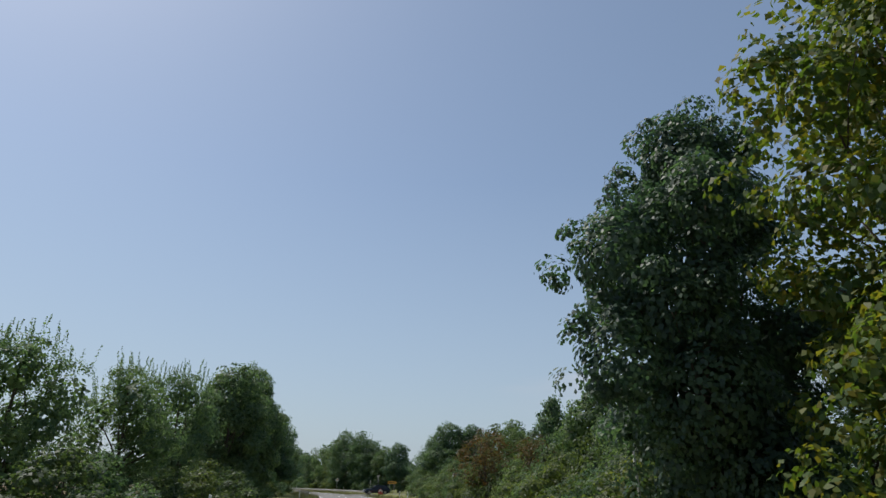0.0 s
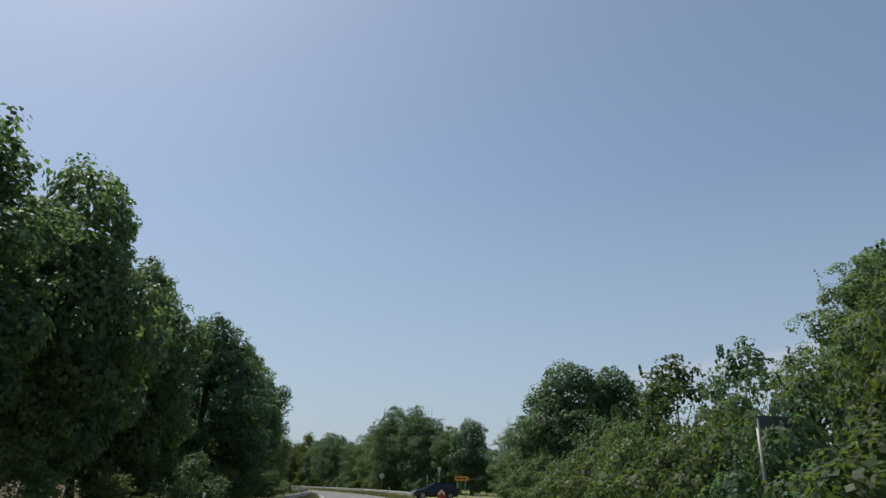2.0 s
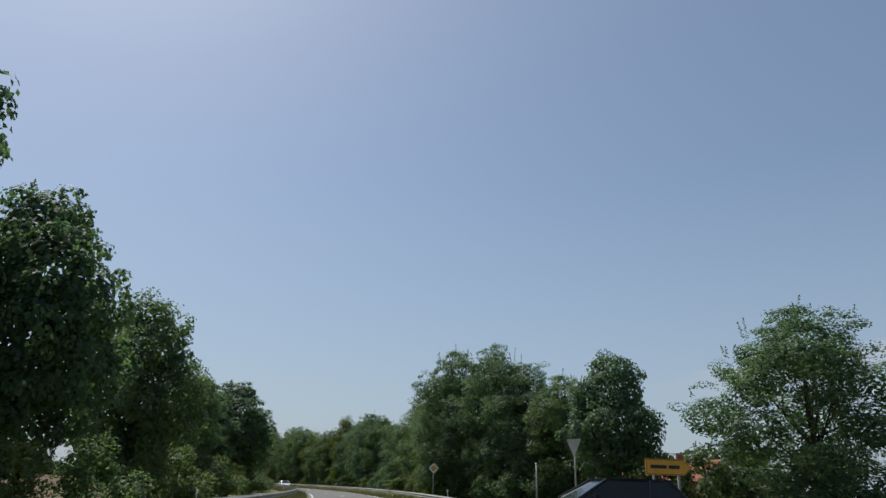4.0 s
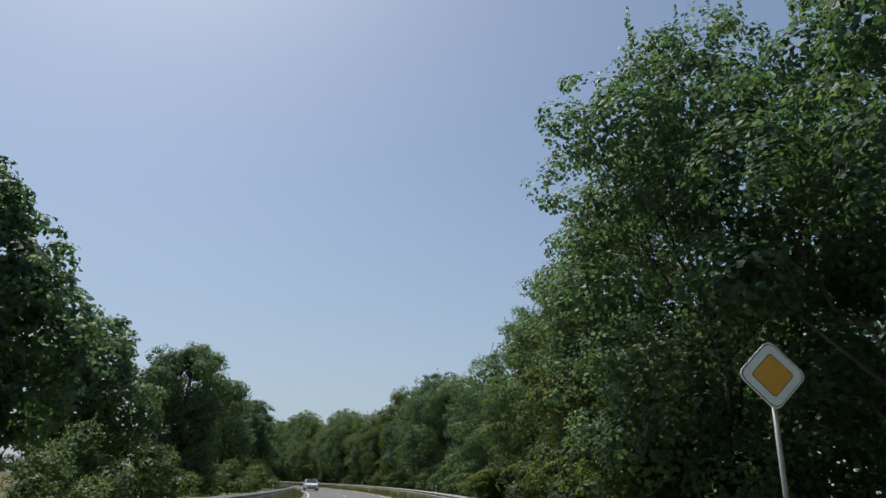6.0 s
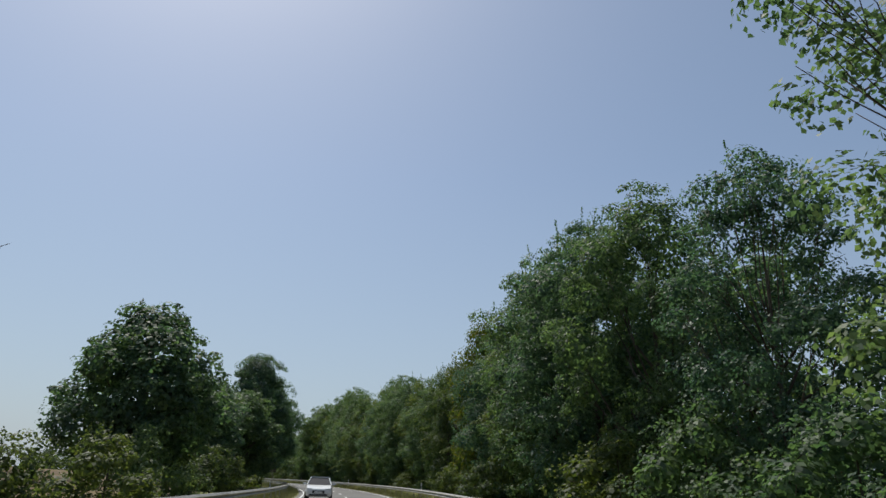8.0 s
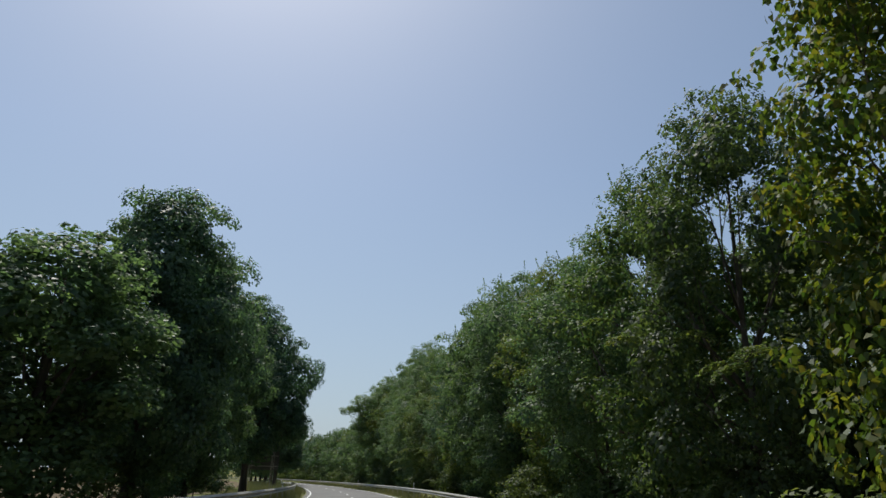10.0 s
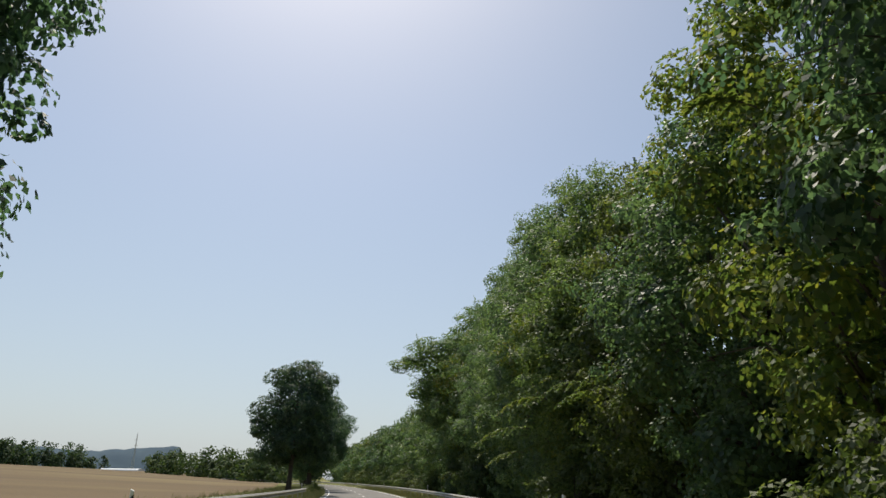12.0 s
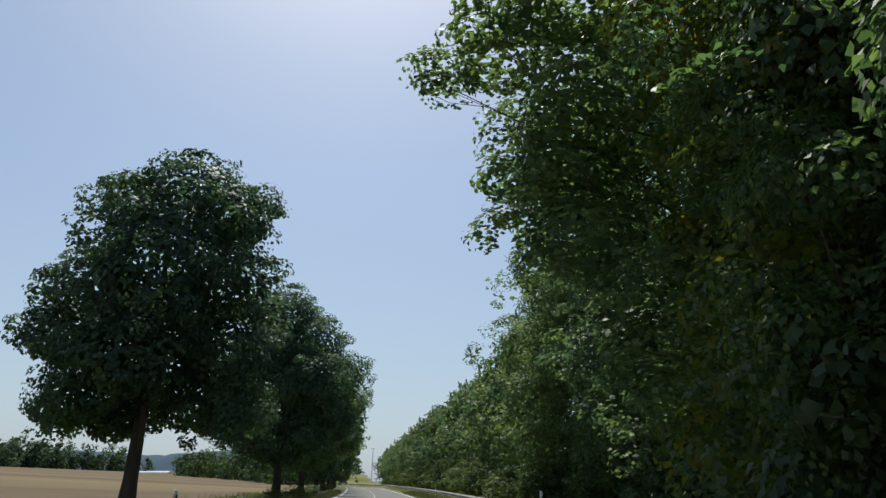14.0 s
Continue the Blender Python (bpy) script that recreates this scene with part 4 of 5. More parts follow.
for u, d, h, w, k in ((140, 17.6, 3.7, 2.3, 0), (140, 20.3, 3.5, 2.4, 2), (141, 15.4, 3.6, 2.2, 0), (152.5, 10.4, 3.6, 2.4, 1), (155.5, 9.0, 3.4, 2.2, 1), (195, 6.9, 1.3, 1.5, 1), (202, 7.6, 1.7, 1.8, 0), (209, 7.6, 2.8, 2.2, 1), (205, 10.5, 2.4, 1.9, 1), (214, 7.2, 3.2, 2.2, 1), (219, 6.6, 2.8, 2.0, 0), (166, 5.7, 3.2, 1.8, 2), (169.5, 5.8, 3.4, 1.9, 0), (173, 5.8, 3.4, 1.7, 2), (178, 5.9, 3.0, 1.7, 0), (185, 5.8, 2.6, 1.7, 2), (240, 5.9, 2.4, 1.7, 0), (252, 5.8, 2.2, 1.6, 2),
                      (276, 5.7, 2.0, 1.5, 0), (300, 5.7, 2.4, 1.6, 2), (318, 5.7, 2.2, 1.6, 0), (341, 5.6, 3.6, 1.9, 2), (346, 5.5, 4.2, 2.0, 0), (368, 5.6, 2.4, 1.8, 2), (377, 5.6, 2.2, 1.8, 0), (390, 5.4, 2.6, 2.0, 2), (396, 5.6, 3.4, 2.0, 0), (405, 5.4, 2.4, 2.0, 2), (416, 5.5, 3.6, 2.1, 2), (428, 5.4, 3.0, 2.0, 0), (437, 5.5, 4.0, 2.2, 2), (450, 5.4, 3.2, 2.1, 2), (463, 5.4, 3.8, 2.2, 0), (476, 5.4, 3.0, 2.1, 2), (490, 5.6, 3.8, 2.2, 2), (506, 6.0, 3.4, 2.2, 0)):
    plant("bush%d" % k, u, d, h, w, "leafy green shrub in front of the roadside trees", "bush", "shrubs before the trees", z=bank_rise(d))


# ---- distant woods ----
def wood(name, line, n, low, high, label, seed, leaf=1.3, per=150):
    """A far wood: many uneven crowns of coarse leaves, joined, along a line of x, y, z points."""
    rng = np.random.default_rng(seed)
    pts = np.array(line, float)
    quads = []
    for i in range(n):
        q = rng.uniform(0, len(pts) - 1.001)
        a = int(q)
        p = pts[a] + (pts[a + 1] - pts[a]) * (q - a) + np.append(rng.normal(size=2) * 5.0, 0)
        h = low + (high - low) * rng.uniform() ** 2.2
        w = h * rng.uniform(0.26, 0.46)
        m = 5
        for k in range(m):
            c = p + np.array([rng.normal() * w * 0.4, rng.normal() * w * 0.4, h * (0.12 + 0.68 * k / (m - 1))])
            r = w * rng.uniform(0.6, 0.85) * (1.15, 1.25, 1.15, 0.95, 0.62)[k]
            d = unit(rng, per // m)
            quads.append(blades(rng, c + d * np.array([r, r, r * 0.9]) * rng.uniform(0.6, 1.05, (len(d), 1)), d, leaf, leaf * 0.75, 0.2))
    return tagged(new(name, loose_mesh(name, np.concatenate(quads), LEAF_FAR)), label, "wood", kind="stuff")


def out(u, d):
    p = place(u, d)
    return (p.x, p.y, field_rise(d) if d < -20 else 0.0)


wood("field_wood", [out(150, -300), out(300, -290), out(450, -280), out(600, -240), out(700, -200), out(760, -180), out(850, -145)], 330, 7.5, 19, "distant dark green wood beyond the stubble field", 7, 1.5, 200)
wood("bend_wood", [tuple(place(640, -60)), tuple(place(632, -20)), tuple(place(630, 10)), tuple(place(640, 50))], 60, 7.0, 10.5, "row of trees behind the embankment at the road's end", 14, 0.7, 200)
wood("corner_wood", [(-392, 458, 1.6), (-350, 452, 1.0), (-310, 442, 0.5), (-268, 430, 0.0)], 90, 6.5, 13, "dark green copse at the field's far corner", 8, 1.1, 200)
wood("start_wood", [out(-40, -160), out(40, -190), out(120, -230), out(180, -280)], 110, 7, 12, "distant row of trees beyond the field", 10)
wood("back_wood", [tuple(place(150, 60)), tuple(place(260, 52)), tuple(place(380, 46)), tuple(place(520, 40))], 60, 8, 11, "trees standing behind the roadside belt", 11, 1.0, 170)


# wooded hills far beyond the fields, the air's blue haze painted into their colour
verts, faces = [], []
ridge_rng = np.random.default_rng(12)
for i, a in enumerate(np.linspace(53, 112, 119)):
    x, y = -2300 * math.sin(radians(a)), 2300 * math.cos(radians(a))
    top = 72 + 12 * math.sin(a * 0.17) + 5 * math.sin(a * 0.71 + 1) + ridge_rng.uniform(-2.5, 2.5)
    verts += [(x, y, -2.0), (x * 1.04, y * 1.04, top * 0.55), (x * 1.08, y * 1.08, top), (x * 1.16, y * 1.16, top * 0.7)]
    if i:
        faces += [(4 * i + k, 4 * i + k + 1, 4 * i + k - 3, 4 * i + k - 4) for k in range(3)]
tagged(new("backdrop", mesh_of("backdrop", verts, faces, HILLS_HAZED, True)), "wooded hills on the horizon with blue haze painted into their colour", "hills", kind="structure")


# ---- signs and posts ----
def rod(name, parent, x, y, z0, z1, r, mat, label="", lean=0.0):
    v, f = tube([(x, y, z0), (x + lean * 0.5, y, (z0 + z1) / 2), (x + lean, y, z1)], [r, r, r], 10)
    return child(name, mesh_of(name, v, f, mat, True), parent, label)


def plate(name, parent, outline, y, thick, mat, label=""):
    """A flat panel of the outline's x, z points, facing -y."""
    n = len(outline)
    verts = [(x, y, z) for x, z in outline] + [(x, y + thick, z) for x, z in outline]
    faces = [tuple(range(n)), tuple(range(2 * n - 1, n - 1, -1))] + [(i, i + n, (i + 1) % n + n, (i + 1) % n) for i in range(n)]
    return child(name, mesh_of(name, verts, faces, mat), parent, label)


def diamond(r, z, corner=0.06):
    pts = []
    for a in range(4):
        t = math.radians(90 * a - 90)
        for k in (-1, 0, 1):
            pts.append((((r - (corner * 0.6 if k == 0 else corner)) * math.cos(t) - k * corner * math.sin(t)), z + (r - (corner * 0.6 if k == 0 else corner)) * math.sin(t) + k * corner * math.cos(t)))
    return pts


def priority_sign(u, d, z):
    ob = tagged(empty("priority_road_sign", stand(u, d, 2.0)), "yellow diamond priority road sign with white border on steel pole", "road sign")
    rod("pole", ob, 0, 0.05, -0.3, z - 0.1, 0.03, ZINC, lean=0.0)
    panel = plate("panel", ob, diamond(0.425, z), 0.0, 0.012, SIGN_WHITE, "white diamond panel")
    plate("edge_line", panel, diamond(0.405, z), -0.003, 0.002, BLACK, "thin black edge line")
    plate("white_field", panel, diamond(0.392, z), -0.006, 0.002, SIGN_WHITE, "white field")
    plate("black_rim", panel, diamond(0.262, z, 0.025), -0.009, 0.002, BLACK, "thin black rim")
    plate("yellow_field", panel, diamond(0.25, z, 0.02), -0.012, 0.002, SIGN_YELLOW, "yellow square field")
    bm = bmesh.new()
    for zz in (z - 0.18, z + 0.1):
        box(bm, -0.06, 0.06, 0.012, 0.085, zz, zz + 0.03, 0.003)
    part("clamp", bm, ZINC, ob)


def direction_sign(u, d, z, width=1.6, high=0.5):
    ob = tagged(empty("direction_sign", stand(u, d, 4.0)), "yellow arrow-shaped direction sign with black writing on two steel poles", "road sign")
    for x in (0.28, width - 0.48):
        rod("pole", ob, x, 0.05, -0.3, z + high - 0.06, 0.038, ZINC)
    shape = lambda m: [(m, z + m), (width - 0.3 - m * 0.4, z + m), (width - m * 1.4, z + high / 2), (width - 0.3 - m * 0.4, z + high - m), (m, z + high - m)]
    panel = plate("panel", ob, shape(0.0), 0.0, 0.03, SIGN_YELLOW, "yellow arrow panel")
    plate("black_rim", panel, shape(0.018), -0.003, 0.002, BLACK, "thin black rim")
    plate("yellow_field", panel, shape(0.036), -0.006, 0.002, SIGN_YELLOW, "yellow field")
    for x0, x1, zz in ((0.16, 0.72, z + 0.2), (0.78, 1.16, z + 0.2)):
        plate("writing_bar", panel, [(x0, zz), (x1, zz), (x1, zz + 0.11), (x0, zz + 0.11)], -0.009, 0.002, BLACK, "black bar of unreadable writing")


def delineator(u, d, z, name_label="white plastic delineator post with a black band"):
    ob = tagged(empty("delineator_post", stand(u, d, z=z)), name_label, "road post", "delineator posts beside the road")
    bm = bmesh.new()
    r = bmesh.ops.create_cone(bm, segments=12, radius1=0.06, radius2=0.056, depth=1.3, cap_ends=True, matrix=Matrix.Translation((0, 0, 0.35)))
    for v in bm.verts:
        if v.co.z > 0.9:
            v.co.z += 0.035 * (1 - v.co.x / 0.06)
        v.co.y *= 0.75
    part("post", bm, POST_WHITE, ob, smooth=False)
    bm = bmesh.new()
    bmesh.ops.create_cone(bm, segments=12, radius1=0.0605, radius2=0.0605, depth=0.2, cap_ends=False, matrix=Matrix.Translation((0, 0, 0.76)))
    for v in bm.verts:
        v.co.z += 0.06 * v.co.x / 0.06
        v.co.y *= 0.77
    part("black_band", bm, BLACK, ob, "slanted black band")
    bm = bmesh.new()
    box(bm, -0.022, 0.022, -0.05, -0.044, 0.68, 0.84, 0.002)
    part("reflector", bm, LAMP_GLASS, ob, "small white reflector")


def back_of_sign(u, d, z0, z1, width, turn=0.0):
    """The rear of a large advance sign on two lattice masts."""
    ob = tagged(empty("large_road_sign", stand(u, d, turn)), "large dark sign panel seen from behind on two lattice masts", "road sign")
    plate("panel", ob, [(0, z0), (width, z0), (width, z1), (0, z1)], 0.0, 0.03, SIGN_BACK, "dark grey back of the panel")
    for x in (0.3, width - 0.45):
        mast = empty("mast")
        mast.parent = ob
        for dx, dy in ((-0.1, -0.12), (0.1, -0.12), (0.0, -0.3)):
            rod("tube", mast, x + dx, dy, -0.2, z1 - 0.1, 0.016, ZINC)
        k, zz = 0, 0.1
        while zz < z1 - 0.5:
            a, b = (((-0.1, -0.12), (0.1, -0.12)), ((0.1, -0.12), (0.0, -0.3)), ((0.0, -0.3), (-0.1, -0.12)))[k % 3]
            v, f = tube([(x + a[0], a[1], zz), (x + b[0], b[1], zz + 0.3)], [0.009, 0.009], 6)
            child("brace", mesh_of("brace", v, f, ZINC), mast)
            zz += 0.3
            k += 1
    for zz in (z0 + 0.25, (z0 + z1) / 2, z1 - 0.25):
        bm = bmesh.new()
        box(bm, 0.05, width - 0.05, -0.05, -0.002, zz, zz + 0.05, 0.004)
        part("cross_rail", bm, ZINC, ob)


priority_sign(157.1, 4.1, 2.7)
direction_sign(123.4, 7.65, 1.95)
back_of_sign(302.6, -10.3, 1.9, 3.95, 2.45, -3.0)
for u, d in ((34.2, 3.6), (80.5, 3.8), (88.5, 3.9), (149.3, 4.1), (203.4, 4.3), (257, 4.3), (313, 4.2), (363, 4.3), (413, 4.3), (463, 4.3)):
    delineator(u, d, bank_rise(d) + (0.12 if d > 4 else 0.0))
for u, d in ((30, -8.0), (80, -8.0), (130, -8.0), (207, -8.0), (257, -8.0), (312.5, -7.9), (363, -7.9), (413, -7.6)):
    delineator(u, d, -0.03)


def plain_post(u, d, high, label, panel=None, lean=0.0, turn=0.0):
    ob = tagged(empty("sign_post", stand(u, d, turn, z=0.0)), label, "road sign")
    rod("pole", ob, 0, 0, -0.2, high, 0.035, ZINC, lean=lean)
    if panel == "box":
        bm = bmesh.new()
        box(bm, -0.04, 0.62, -0.02, 0.02, high - 0.16, high + 0.04, 0.01)
        part("panel", bm, SIGN_BACK, ob, "dark narrow panel")
    if panel == "yield":
        plate("panel", ob, [(0.0, high - 0.75), (0.42, high), (-0.42, high)], -0.05, 0.012, ZINC, "grey back of the triangular panel")
    return ob


plain_post(17.8, 5.7, 3.0, "thin pale steel sign pole leaning in the hedge", None, -0.25)
plain_post(63.6, 6.0, 2.7, "steel post with a dark narrow panel in the hedge", "box")
plain_post(130.2, 7.2, 3.45, "give way sign seen from behind on a steel pole", "yield", 0.0, -58.0)
plain_post(134.8, 6.6, 2.6, "thin steel post beside the junction")
marker = tagged(empty("junction_marker", stand(115.6, 5.1)), "low red and white junction marker board", "road sign")
plate("board", marker, [(-0.36, 0.1), (0.36, 0.1), (0.36, 0.85), (0.0, 1.2), (-0.36, 0.85)], 0.0, 0.03, SIGN_RED, "red board")
plate("chevron", marker, [(-0.3, 0.62), (-0.3, 0.84), (0.0, 1.14), (0.3, 0.84), (0.3, 0.62), (0.0, 0.9)], -0.004, 0.003, SIGN_WHITE, "white chevron")
rod("foot", marker, 0, 0.04, -0.2, 0.5, 0.03, ZINC)


# ---- cars ----
def car(u, d, turn, paint, label):
    """A hatchback, front towards -y."""
    ob = tagged(empty("car", stand(u, d, turn)), label, "car")
    rows = ((-2.12, 0.70, 0.36, 0.62), (-2.05, 0.80, 0.26, 0.72), (-1.75, 0.87, 0.20, 0.80), (-1.2, 0.90, 0.20, 0.90), (-0.75, 0.90, 0.20, 0.97), (0.2, 0.90, 0.20, 0.99), (1.2, 0.90, 0.20, 1.01), (1.8, 0.88, 0.22, 1.02), (2.08, 0.82, 0.28, 0.98), (2.14, 0.74, 0.36, 0.84))
    verts, faces, n = [], [], 8
    for y, w, lo, hi in rows:
        for x, z in ((-w * 0.86, lo), (-w * 0.99, lo + 0.12), (-w, (lo + hi) / 2 + 0.05), (-w * 0.9, hi), (w * 0.9, hi), (w, (lo + hi) / 2 + 0.05), (w * 0.99, lo + 0.12), (w * 0.86, lo)):
            verts.append((x, y, z))
    for i in range(len(rows) - 1):
        for k in range(n):
            a, b = i * n + k, i * n + (k + 1) % n
            faces.append((a, a + n, b + n, b))
    faces += [tuple(range(n)), tuple(range(len(rows) * n - 1, (len(rows) - 1) * n - 1, -1))]
    body = child("body", mesh_of("body", verts, faces, paint, False), ob)
    mod = body.modifiers.new("bevel", "BEVEL")
    mod.width, mod.segments = 0.05, 3
    base = ((-0.95, 0.80), (-0.3, 0.82), (0.9, 0.82), (1.95, 0.76))
    top = ((-0.12, 0.60), (0.25, 0.63), (1.0, 0.63), (1.55, 0.58))
    verts = [(sx * w, y, 0.96) for y, w in base for sx in (-1, 1)] + [(sx * w, y, 1.42) for y, w in top for sx in (-1, 1)]
    faces = [(0, 1, 9, 8), (7, 6, 14, 15)] + [(2 * i + 2, 2 * i, 2 * i + 8, 2 * i + 10) for i in range(3)] + [(2 * i + 1, 2 * i + 3, 2 * i + 11, 2 * i + 9) for i in range(3)]
    child("window_glass", mesh_of("window_glass", verts, faces, CAR_GLASS), ob, "dark tinted window glass")
    verts = [(sx * (w + 0.02), y, 1.41 + dz) for dz in (0.0, 0.06) for y, w in ((-0.16, 0.58), (0.25, 0.63), (1.0, 0.63), (1.6, 0.56)) for sx in (-1, 1)]
    faces = [(8, 9, 11, 10), (10, 11, 13, 12), (12, 13, 15, 14), (0, 2, 3, 1), (2, 4, 5, 3), (4, 6, 7, 5), (0, 1, 9, 8), (6, 14, 15, 7)] + [(2 * i, 2 * i + 8, 2 * i + 10, 2 * i + 2) for i in range(3)] + [(2 * i + 1, 2 * i + 3, 2 * i + 11, 2 * i + 9) for i in range(3)]
    child("roof", mesh_of("roof", verts, faces, paint), ob)
    for sx in (-1, 1):
        for (y0, w0), (y1, w1) in ((base[0], top[0]), (base[2], top[2]), (base[3], top[3])):
            v, f = tube([(sx * (w0 + 0.005), y0, 0.95), (sx * (w1 + 0.005), y1, 1.44)], [0.045, 0.035], 6)
            child("pillar", mesh_of("pillar", v, f, paint), ob)
        bm = bmesh.new()
        box(bm, sx * 0.98 - 0.11, sx * 0.98 + 0.11, -0.62, -0.5, 0.94, 1.07, 0.03)
        part("wing_mirror", bm, paint, ob)
        bm = bmesh.new()
        box(bm, sx * 0.6 - 0.17, sx * 0.6 + 0.17, -2.1, -1.98, 0.62, 0.74, 0.03)
        part("headlight", bm, LAMP_GLASS, ob, "clear headlight")
        for y in (-1.32, 1.3):
            wheel = empty("wheel")
            wheel.parent = ob
            for name, r, half, mat in (("tyre", 0.31, 0.1, RUBBER), ("rim", 0.2, 0.105, ZINC)):
                bm = bmesh.new()
                bmesh.ops.create_cone(bm, segments=24, radius1=r, radius2=r, depth=2 * half, cap_ends=True, matrix=Matrix.LocRotScale((sx * 0.81, y, 0.31), Euler((0, math.pi / 2, 0)), None))
                if name == "tyre":
                    bmesh.ops.bevel(bm, geom=[e for e in bm.edges if e.calc_face_angle(0) > 1], offset=0.03, segments=2, affect="EDGES")
                part(name, bm, mat, wheel, smooth=False)
    for name, a, mat, lab in (("grille", (-0.4, 0.4, -2.14, -2.05, 0.42, 0.6), BLACK, "black radiator grille"), ("number_plate", (-0.26, 0.26, -2.155, -2.135, 0.44, 0.55), SIGN_WHITE, "blank pale number plate"), ("bumper_slot", (-0.6, 0.6, -2.13, -2.05, 0.28, 0.38), BLACK, "black lower air slot")):
        bm = bmesh.new()
        box(bm, *a, 0.01)
        part(name, bm, mat, ob, lab)
    return ob


car(248, -4.0, 0.0, CAR_WHITE, "white hatchback coming along the other lane")
CAR_SIDE = (119.3, 5.0)
car(*CAR_SIDE, -86.0, CAR_DARK, "dark blue hatchback waiting in the side road").location.z = 0.26


# ---- houses behind the trees ----
def house(u, d, turn, wide, deep, eaves, ridge, wall, label, base=0.3):
    ob = tagged(empty("house", stand(u, d, turn, z=base)), label, "house", "houses behind the trees")
    w, l = wide / 2, deep / 2
    verts = [(-w, -l, 0), (w, -l, 0), (w, l, 0), (-w, l, 0), (-w, -l, eaves), (w, -l, eaves), (w, l, eaves), (-w, l, eaves), (0, -l, ridge - 0.15), (0, l, ridge - 0.15)]
    child("wall", mesh_of("wall", verts, [(0, 1, 5, 8, 4), (1, 2, 6, 5), (2, 3, 7, 9, 6), (3, 0, 4, 7)], wall), ob)
    roof = empty("roof")
    roof.parent = ob
    for sx in (-1, 1):
        run, rise = w + 0.5, ridge - eaves + 0.25
        n = 9
        for k in range(n):
            a, b = k / n, (k + 1) / n
            x0, z0, x1, z1 = sx * run * (1 - a), ridge - rise + rise * a, sx * run * (1 - b), ridge - rise + rise * b
            v = [(x0, -l - 0.4, z0 + 0.09), (x0, l + 0.4, z0 + 0.09), (x1, l + 0.4, z1 + 0.05), (x1, -l - 0.4, z1 + 0.05), (x0, -l - 0.4, z0), (x0, l + 0.4, z0), (x1, l + 0.4, z1), (x1, -l - 0.4, z1)]
            child("tile_course", mesh_of("tile_course", v, [(0, 1, 2, 3), (4, 7, 6, 5), (0, 4, 5, 1), (0, 3, 7, 4), (1, 5, 6, 2), (2, 6, 7, 3)], TILE_RED), roof)
    bm = bmesh.new()
    box(bm, 0.5, 1.1, -0.3, 0.3, ridge - 1.2, ridge + 0.9, 0.02)
    part("chimney", bm, BRICK, ob)
    for sx in (-1, 1):
        for y in (-l * 0.5, l * 0.5):
            win = empty("window")
            win.parent = ob
            bm = bmesh.new()
            box(bm, sx * w - 0.05, sx * w + 0.05, y - 0.65, y + 0.65, 0.9, 2.2, 0.02)
            part("frame", bm, SIGN_WHITE, win, "white window frame")
            bm = bmesh.new()
            box(bm, sx * w - 0.06, sx * w + 0.06, y - 0.55, y + 0.55, 1.0, 2.1)
            part("pane", bm, CAR_GLASS, win, "dark window pane")
    for y in (-l, l):
        win = empty("window")
        win.parent = ob
        bm = bmesh.new()
        box(bm, -0.6, 0.6, y - 0.05, y + 0.05, 1.0, 2.3, 0.02)
        part("frame", bm, SIGN_WHITE, win, "white window frame")
        bm = bmesh.new()
        box(bm, -0.5, 0.5, y - 0.06, y + 0.06, 1.1, 2.2)
        part("pane", bm, CAR_GLASS, win, "dark window pane")


house(184, 40, 25, 9, 12, 2.6, 5.0, BRICK, "brick house with a red tiled roof behind the trees")
house(206.5, 20.5, 8, 7, 10, 2.1, 3.9, BRICK, "low brick house with a red tiled roof behind the hedge", -0.5)
house(251, 31, -10, 8, 12, 2.4, 5.0, BRICK, "brick house with a red tiled roof beyond the belt of trees")

# ---- far field things ----
tunnel = tagged(empty("polytunnel", pose(-438, 465, 2.75, 0, 0, -104)), "long low white foil tunnel in the field", "polytunnel")
verts, faces, n = [], [], 9
for y in np.linspace(-34, 34, 18):
    for k in range(n):
        a = math.pi * k / (n - 1)
        verts.append((1.6 * math.cos(a), float(y), 1.0 * math.sin(a)))
for i in range(17):
    for k in range(n - 1):
        a = i * n + k
        faces.append((a, a + 1, a + n + 1, a + n))
faces += [tuple(range(n)), tuple(range(18 * n - 1, 17 * n - 1, -1))]
child("cover", mesh_of("cover", verts, faces, FOIL), tunnel)


def lamp_mast(u, d, high):
    ob = tagged(empty("lamp_mast", stand(u, d)), "tall slender pale steel mast with a lamp head", "mast")
    rod("base", ob, 0, 0, 0.0, 0.9, 0.24, ZINC)
    rod("pole", ob, 0, 0, 0.9, high, 0.17, POST_WHITE)
    bm = bmesh.new()
    box(bm, -0.75, 0.75, -0.12, 0.12, high, high + 0.16, 0.03)
    part("head", bm, POST_WHITE, ob)


lamp_mast(620, 4.3, 13.5)


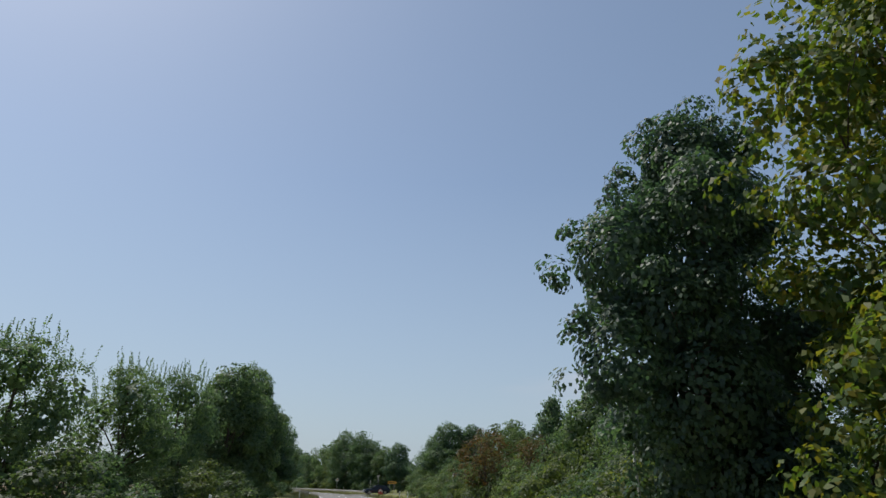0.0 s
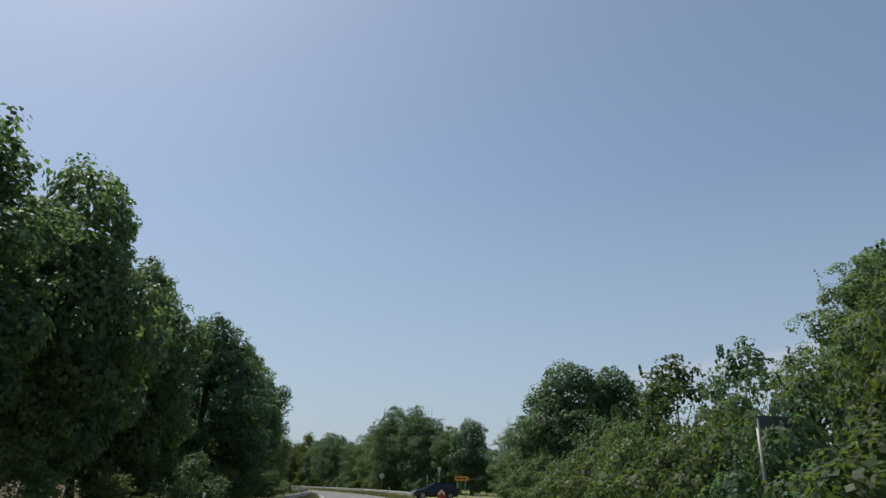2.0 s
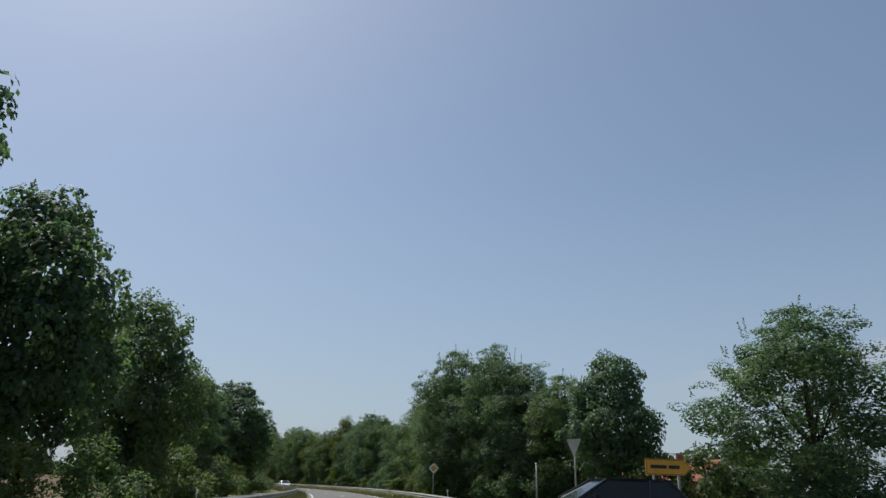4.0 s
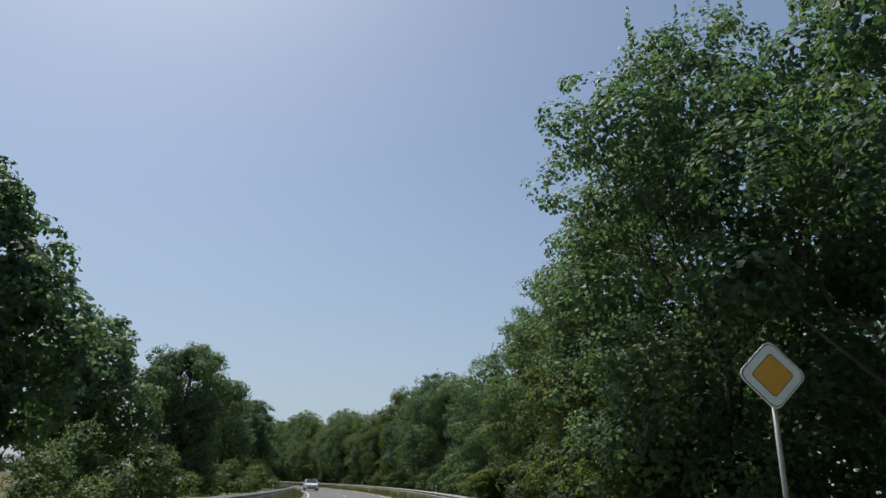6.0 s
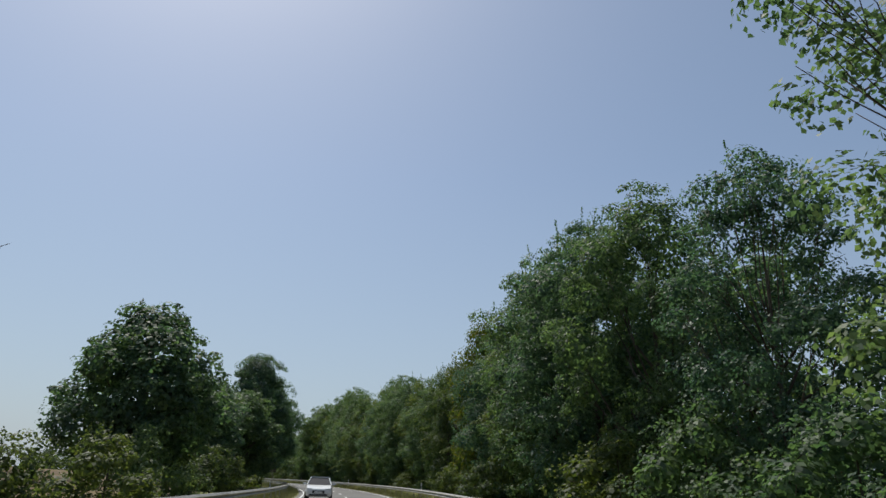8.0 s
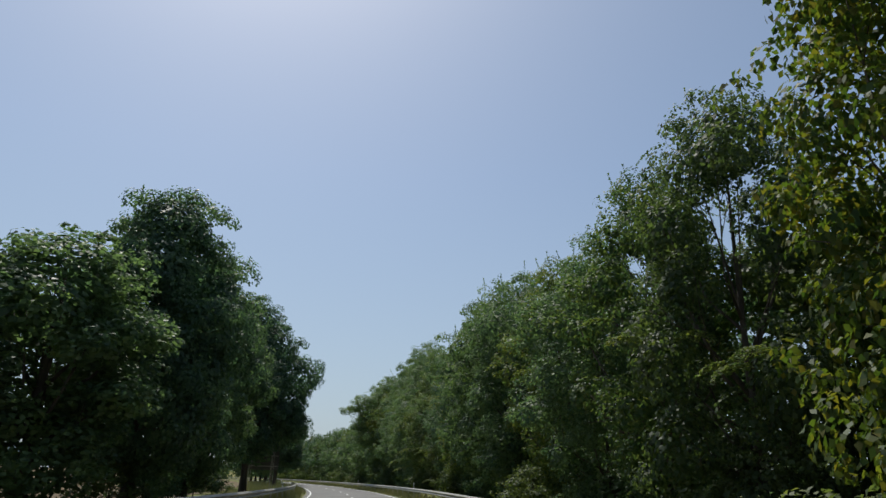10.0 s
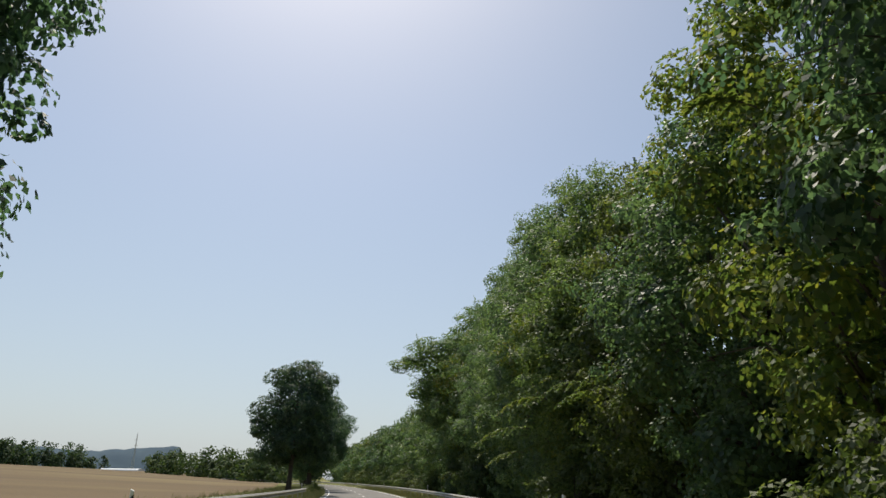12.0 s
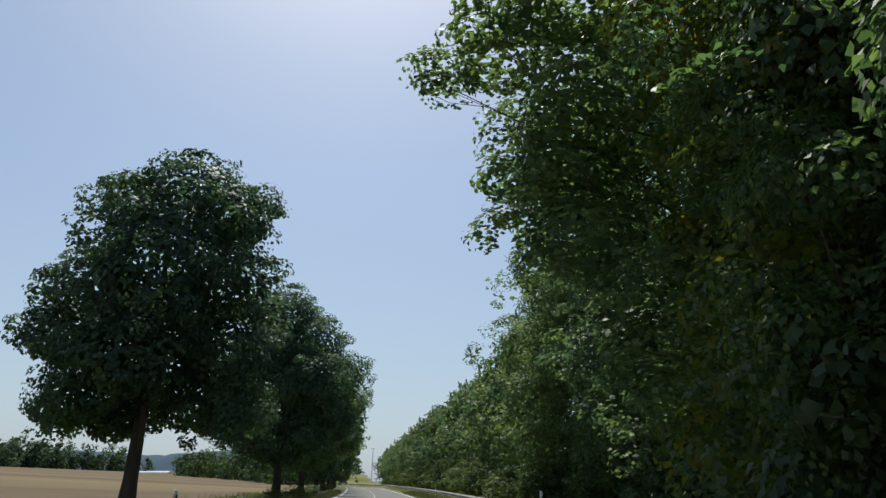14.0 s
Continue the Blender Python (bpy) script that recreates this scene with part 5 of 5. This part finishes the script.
def pylon(x, y, z, high, label):
    ob = tagged(empty("pylon", pose(x, y, z)), label, "pylon", "pylons on the horizon")
    for a in range(4):
        t = math.radians(45 + 90 * a)
        v, f = tube([(3.2 * math.cos(t), 3.2 * math.sin(t), 0), (0.5 * math.cos(t), 0.5 * math.sin(t), high * 0.7), (0.15 * math.cos(t), 0.15 * math.sin(t), high)], [0.22, 0.18, 0.12], 4)
        child("leg", mesh_of("leg", v, f, ZINC), ob)
    for zz, w in ((high * 0.68, 8), (high * 0.82, 6)):
        v, f = tube([(-w, 0, zz), (0, 0, zz + 1.0), (w, 0, zz)], [0.12, 0.3, 0.12], 4)
        child("arm", mesh_of("arm", v, f, ZINC), ob)


pylon(-1190, 900, -0.06, 66, "grey lattice power pylon on the horizon")
pylon(-620, 1160, -0.06, 56, "grey lattice power pylon beyond the trees")


# ---- verge grass ----
def grass(name, spans, n, label, seed, high=(0.15, 0.45)):
    """Blades of grass scattered over strips s0, s1, d0, d1."""
    rng = np.random.default_rng(seed)
    quads = []
    for s0, s1, d0, d1, share in spans:
        m = int(n * share)
        u, d = rng.uniform(s0, s1, m), rng.uniform(d0, d1, m)
        h = heading(u)
        x = np.interp(u, LINE_S, LINE_X) + d * np.cos(h)
        y = np.interp(u, LINE_S, LINE_Y) + d * np.sin(h)
        z = np.interp(d, [3.9, 5.2, 40], [-0.05, 0.28, 0.48])
        base = np.stack([x, y, z], 1)
        tall = rng.uniform(high[0], high[1], m) * (0.6 + 0.8 * (np.sin(u * 0.7) * 0.5 + 0.5))
        a = rng.uniform(0, 2 * math.pi, m)
        side = np.stack([np.cos(a), np.sin(a), 0 * a], 1) * 0.018
        tip = base + np.stack([rng.normal(size=m) * 0.09, rng.normal(size=m) * 0.09, tall], 1)
        quads.append(np.stack([base - side, base + side, tip + side * 0.25, tip - side * 0.25], 1).reshape(-1, 3))
    return tagged(new(name, loose_mesh(name, np.concatenate(quads), STRAW, 4)), label, "grass", kind="stuff")


grass("verge_grass", [(40, 440, 2.15, 4.6, 0.4), (40, 440, -8.6, -5.85, 0.4), (300, 420, -13, -7.4, 0.2)], 45000, "dry uncut grass along the verges", 3)
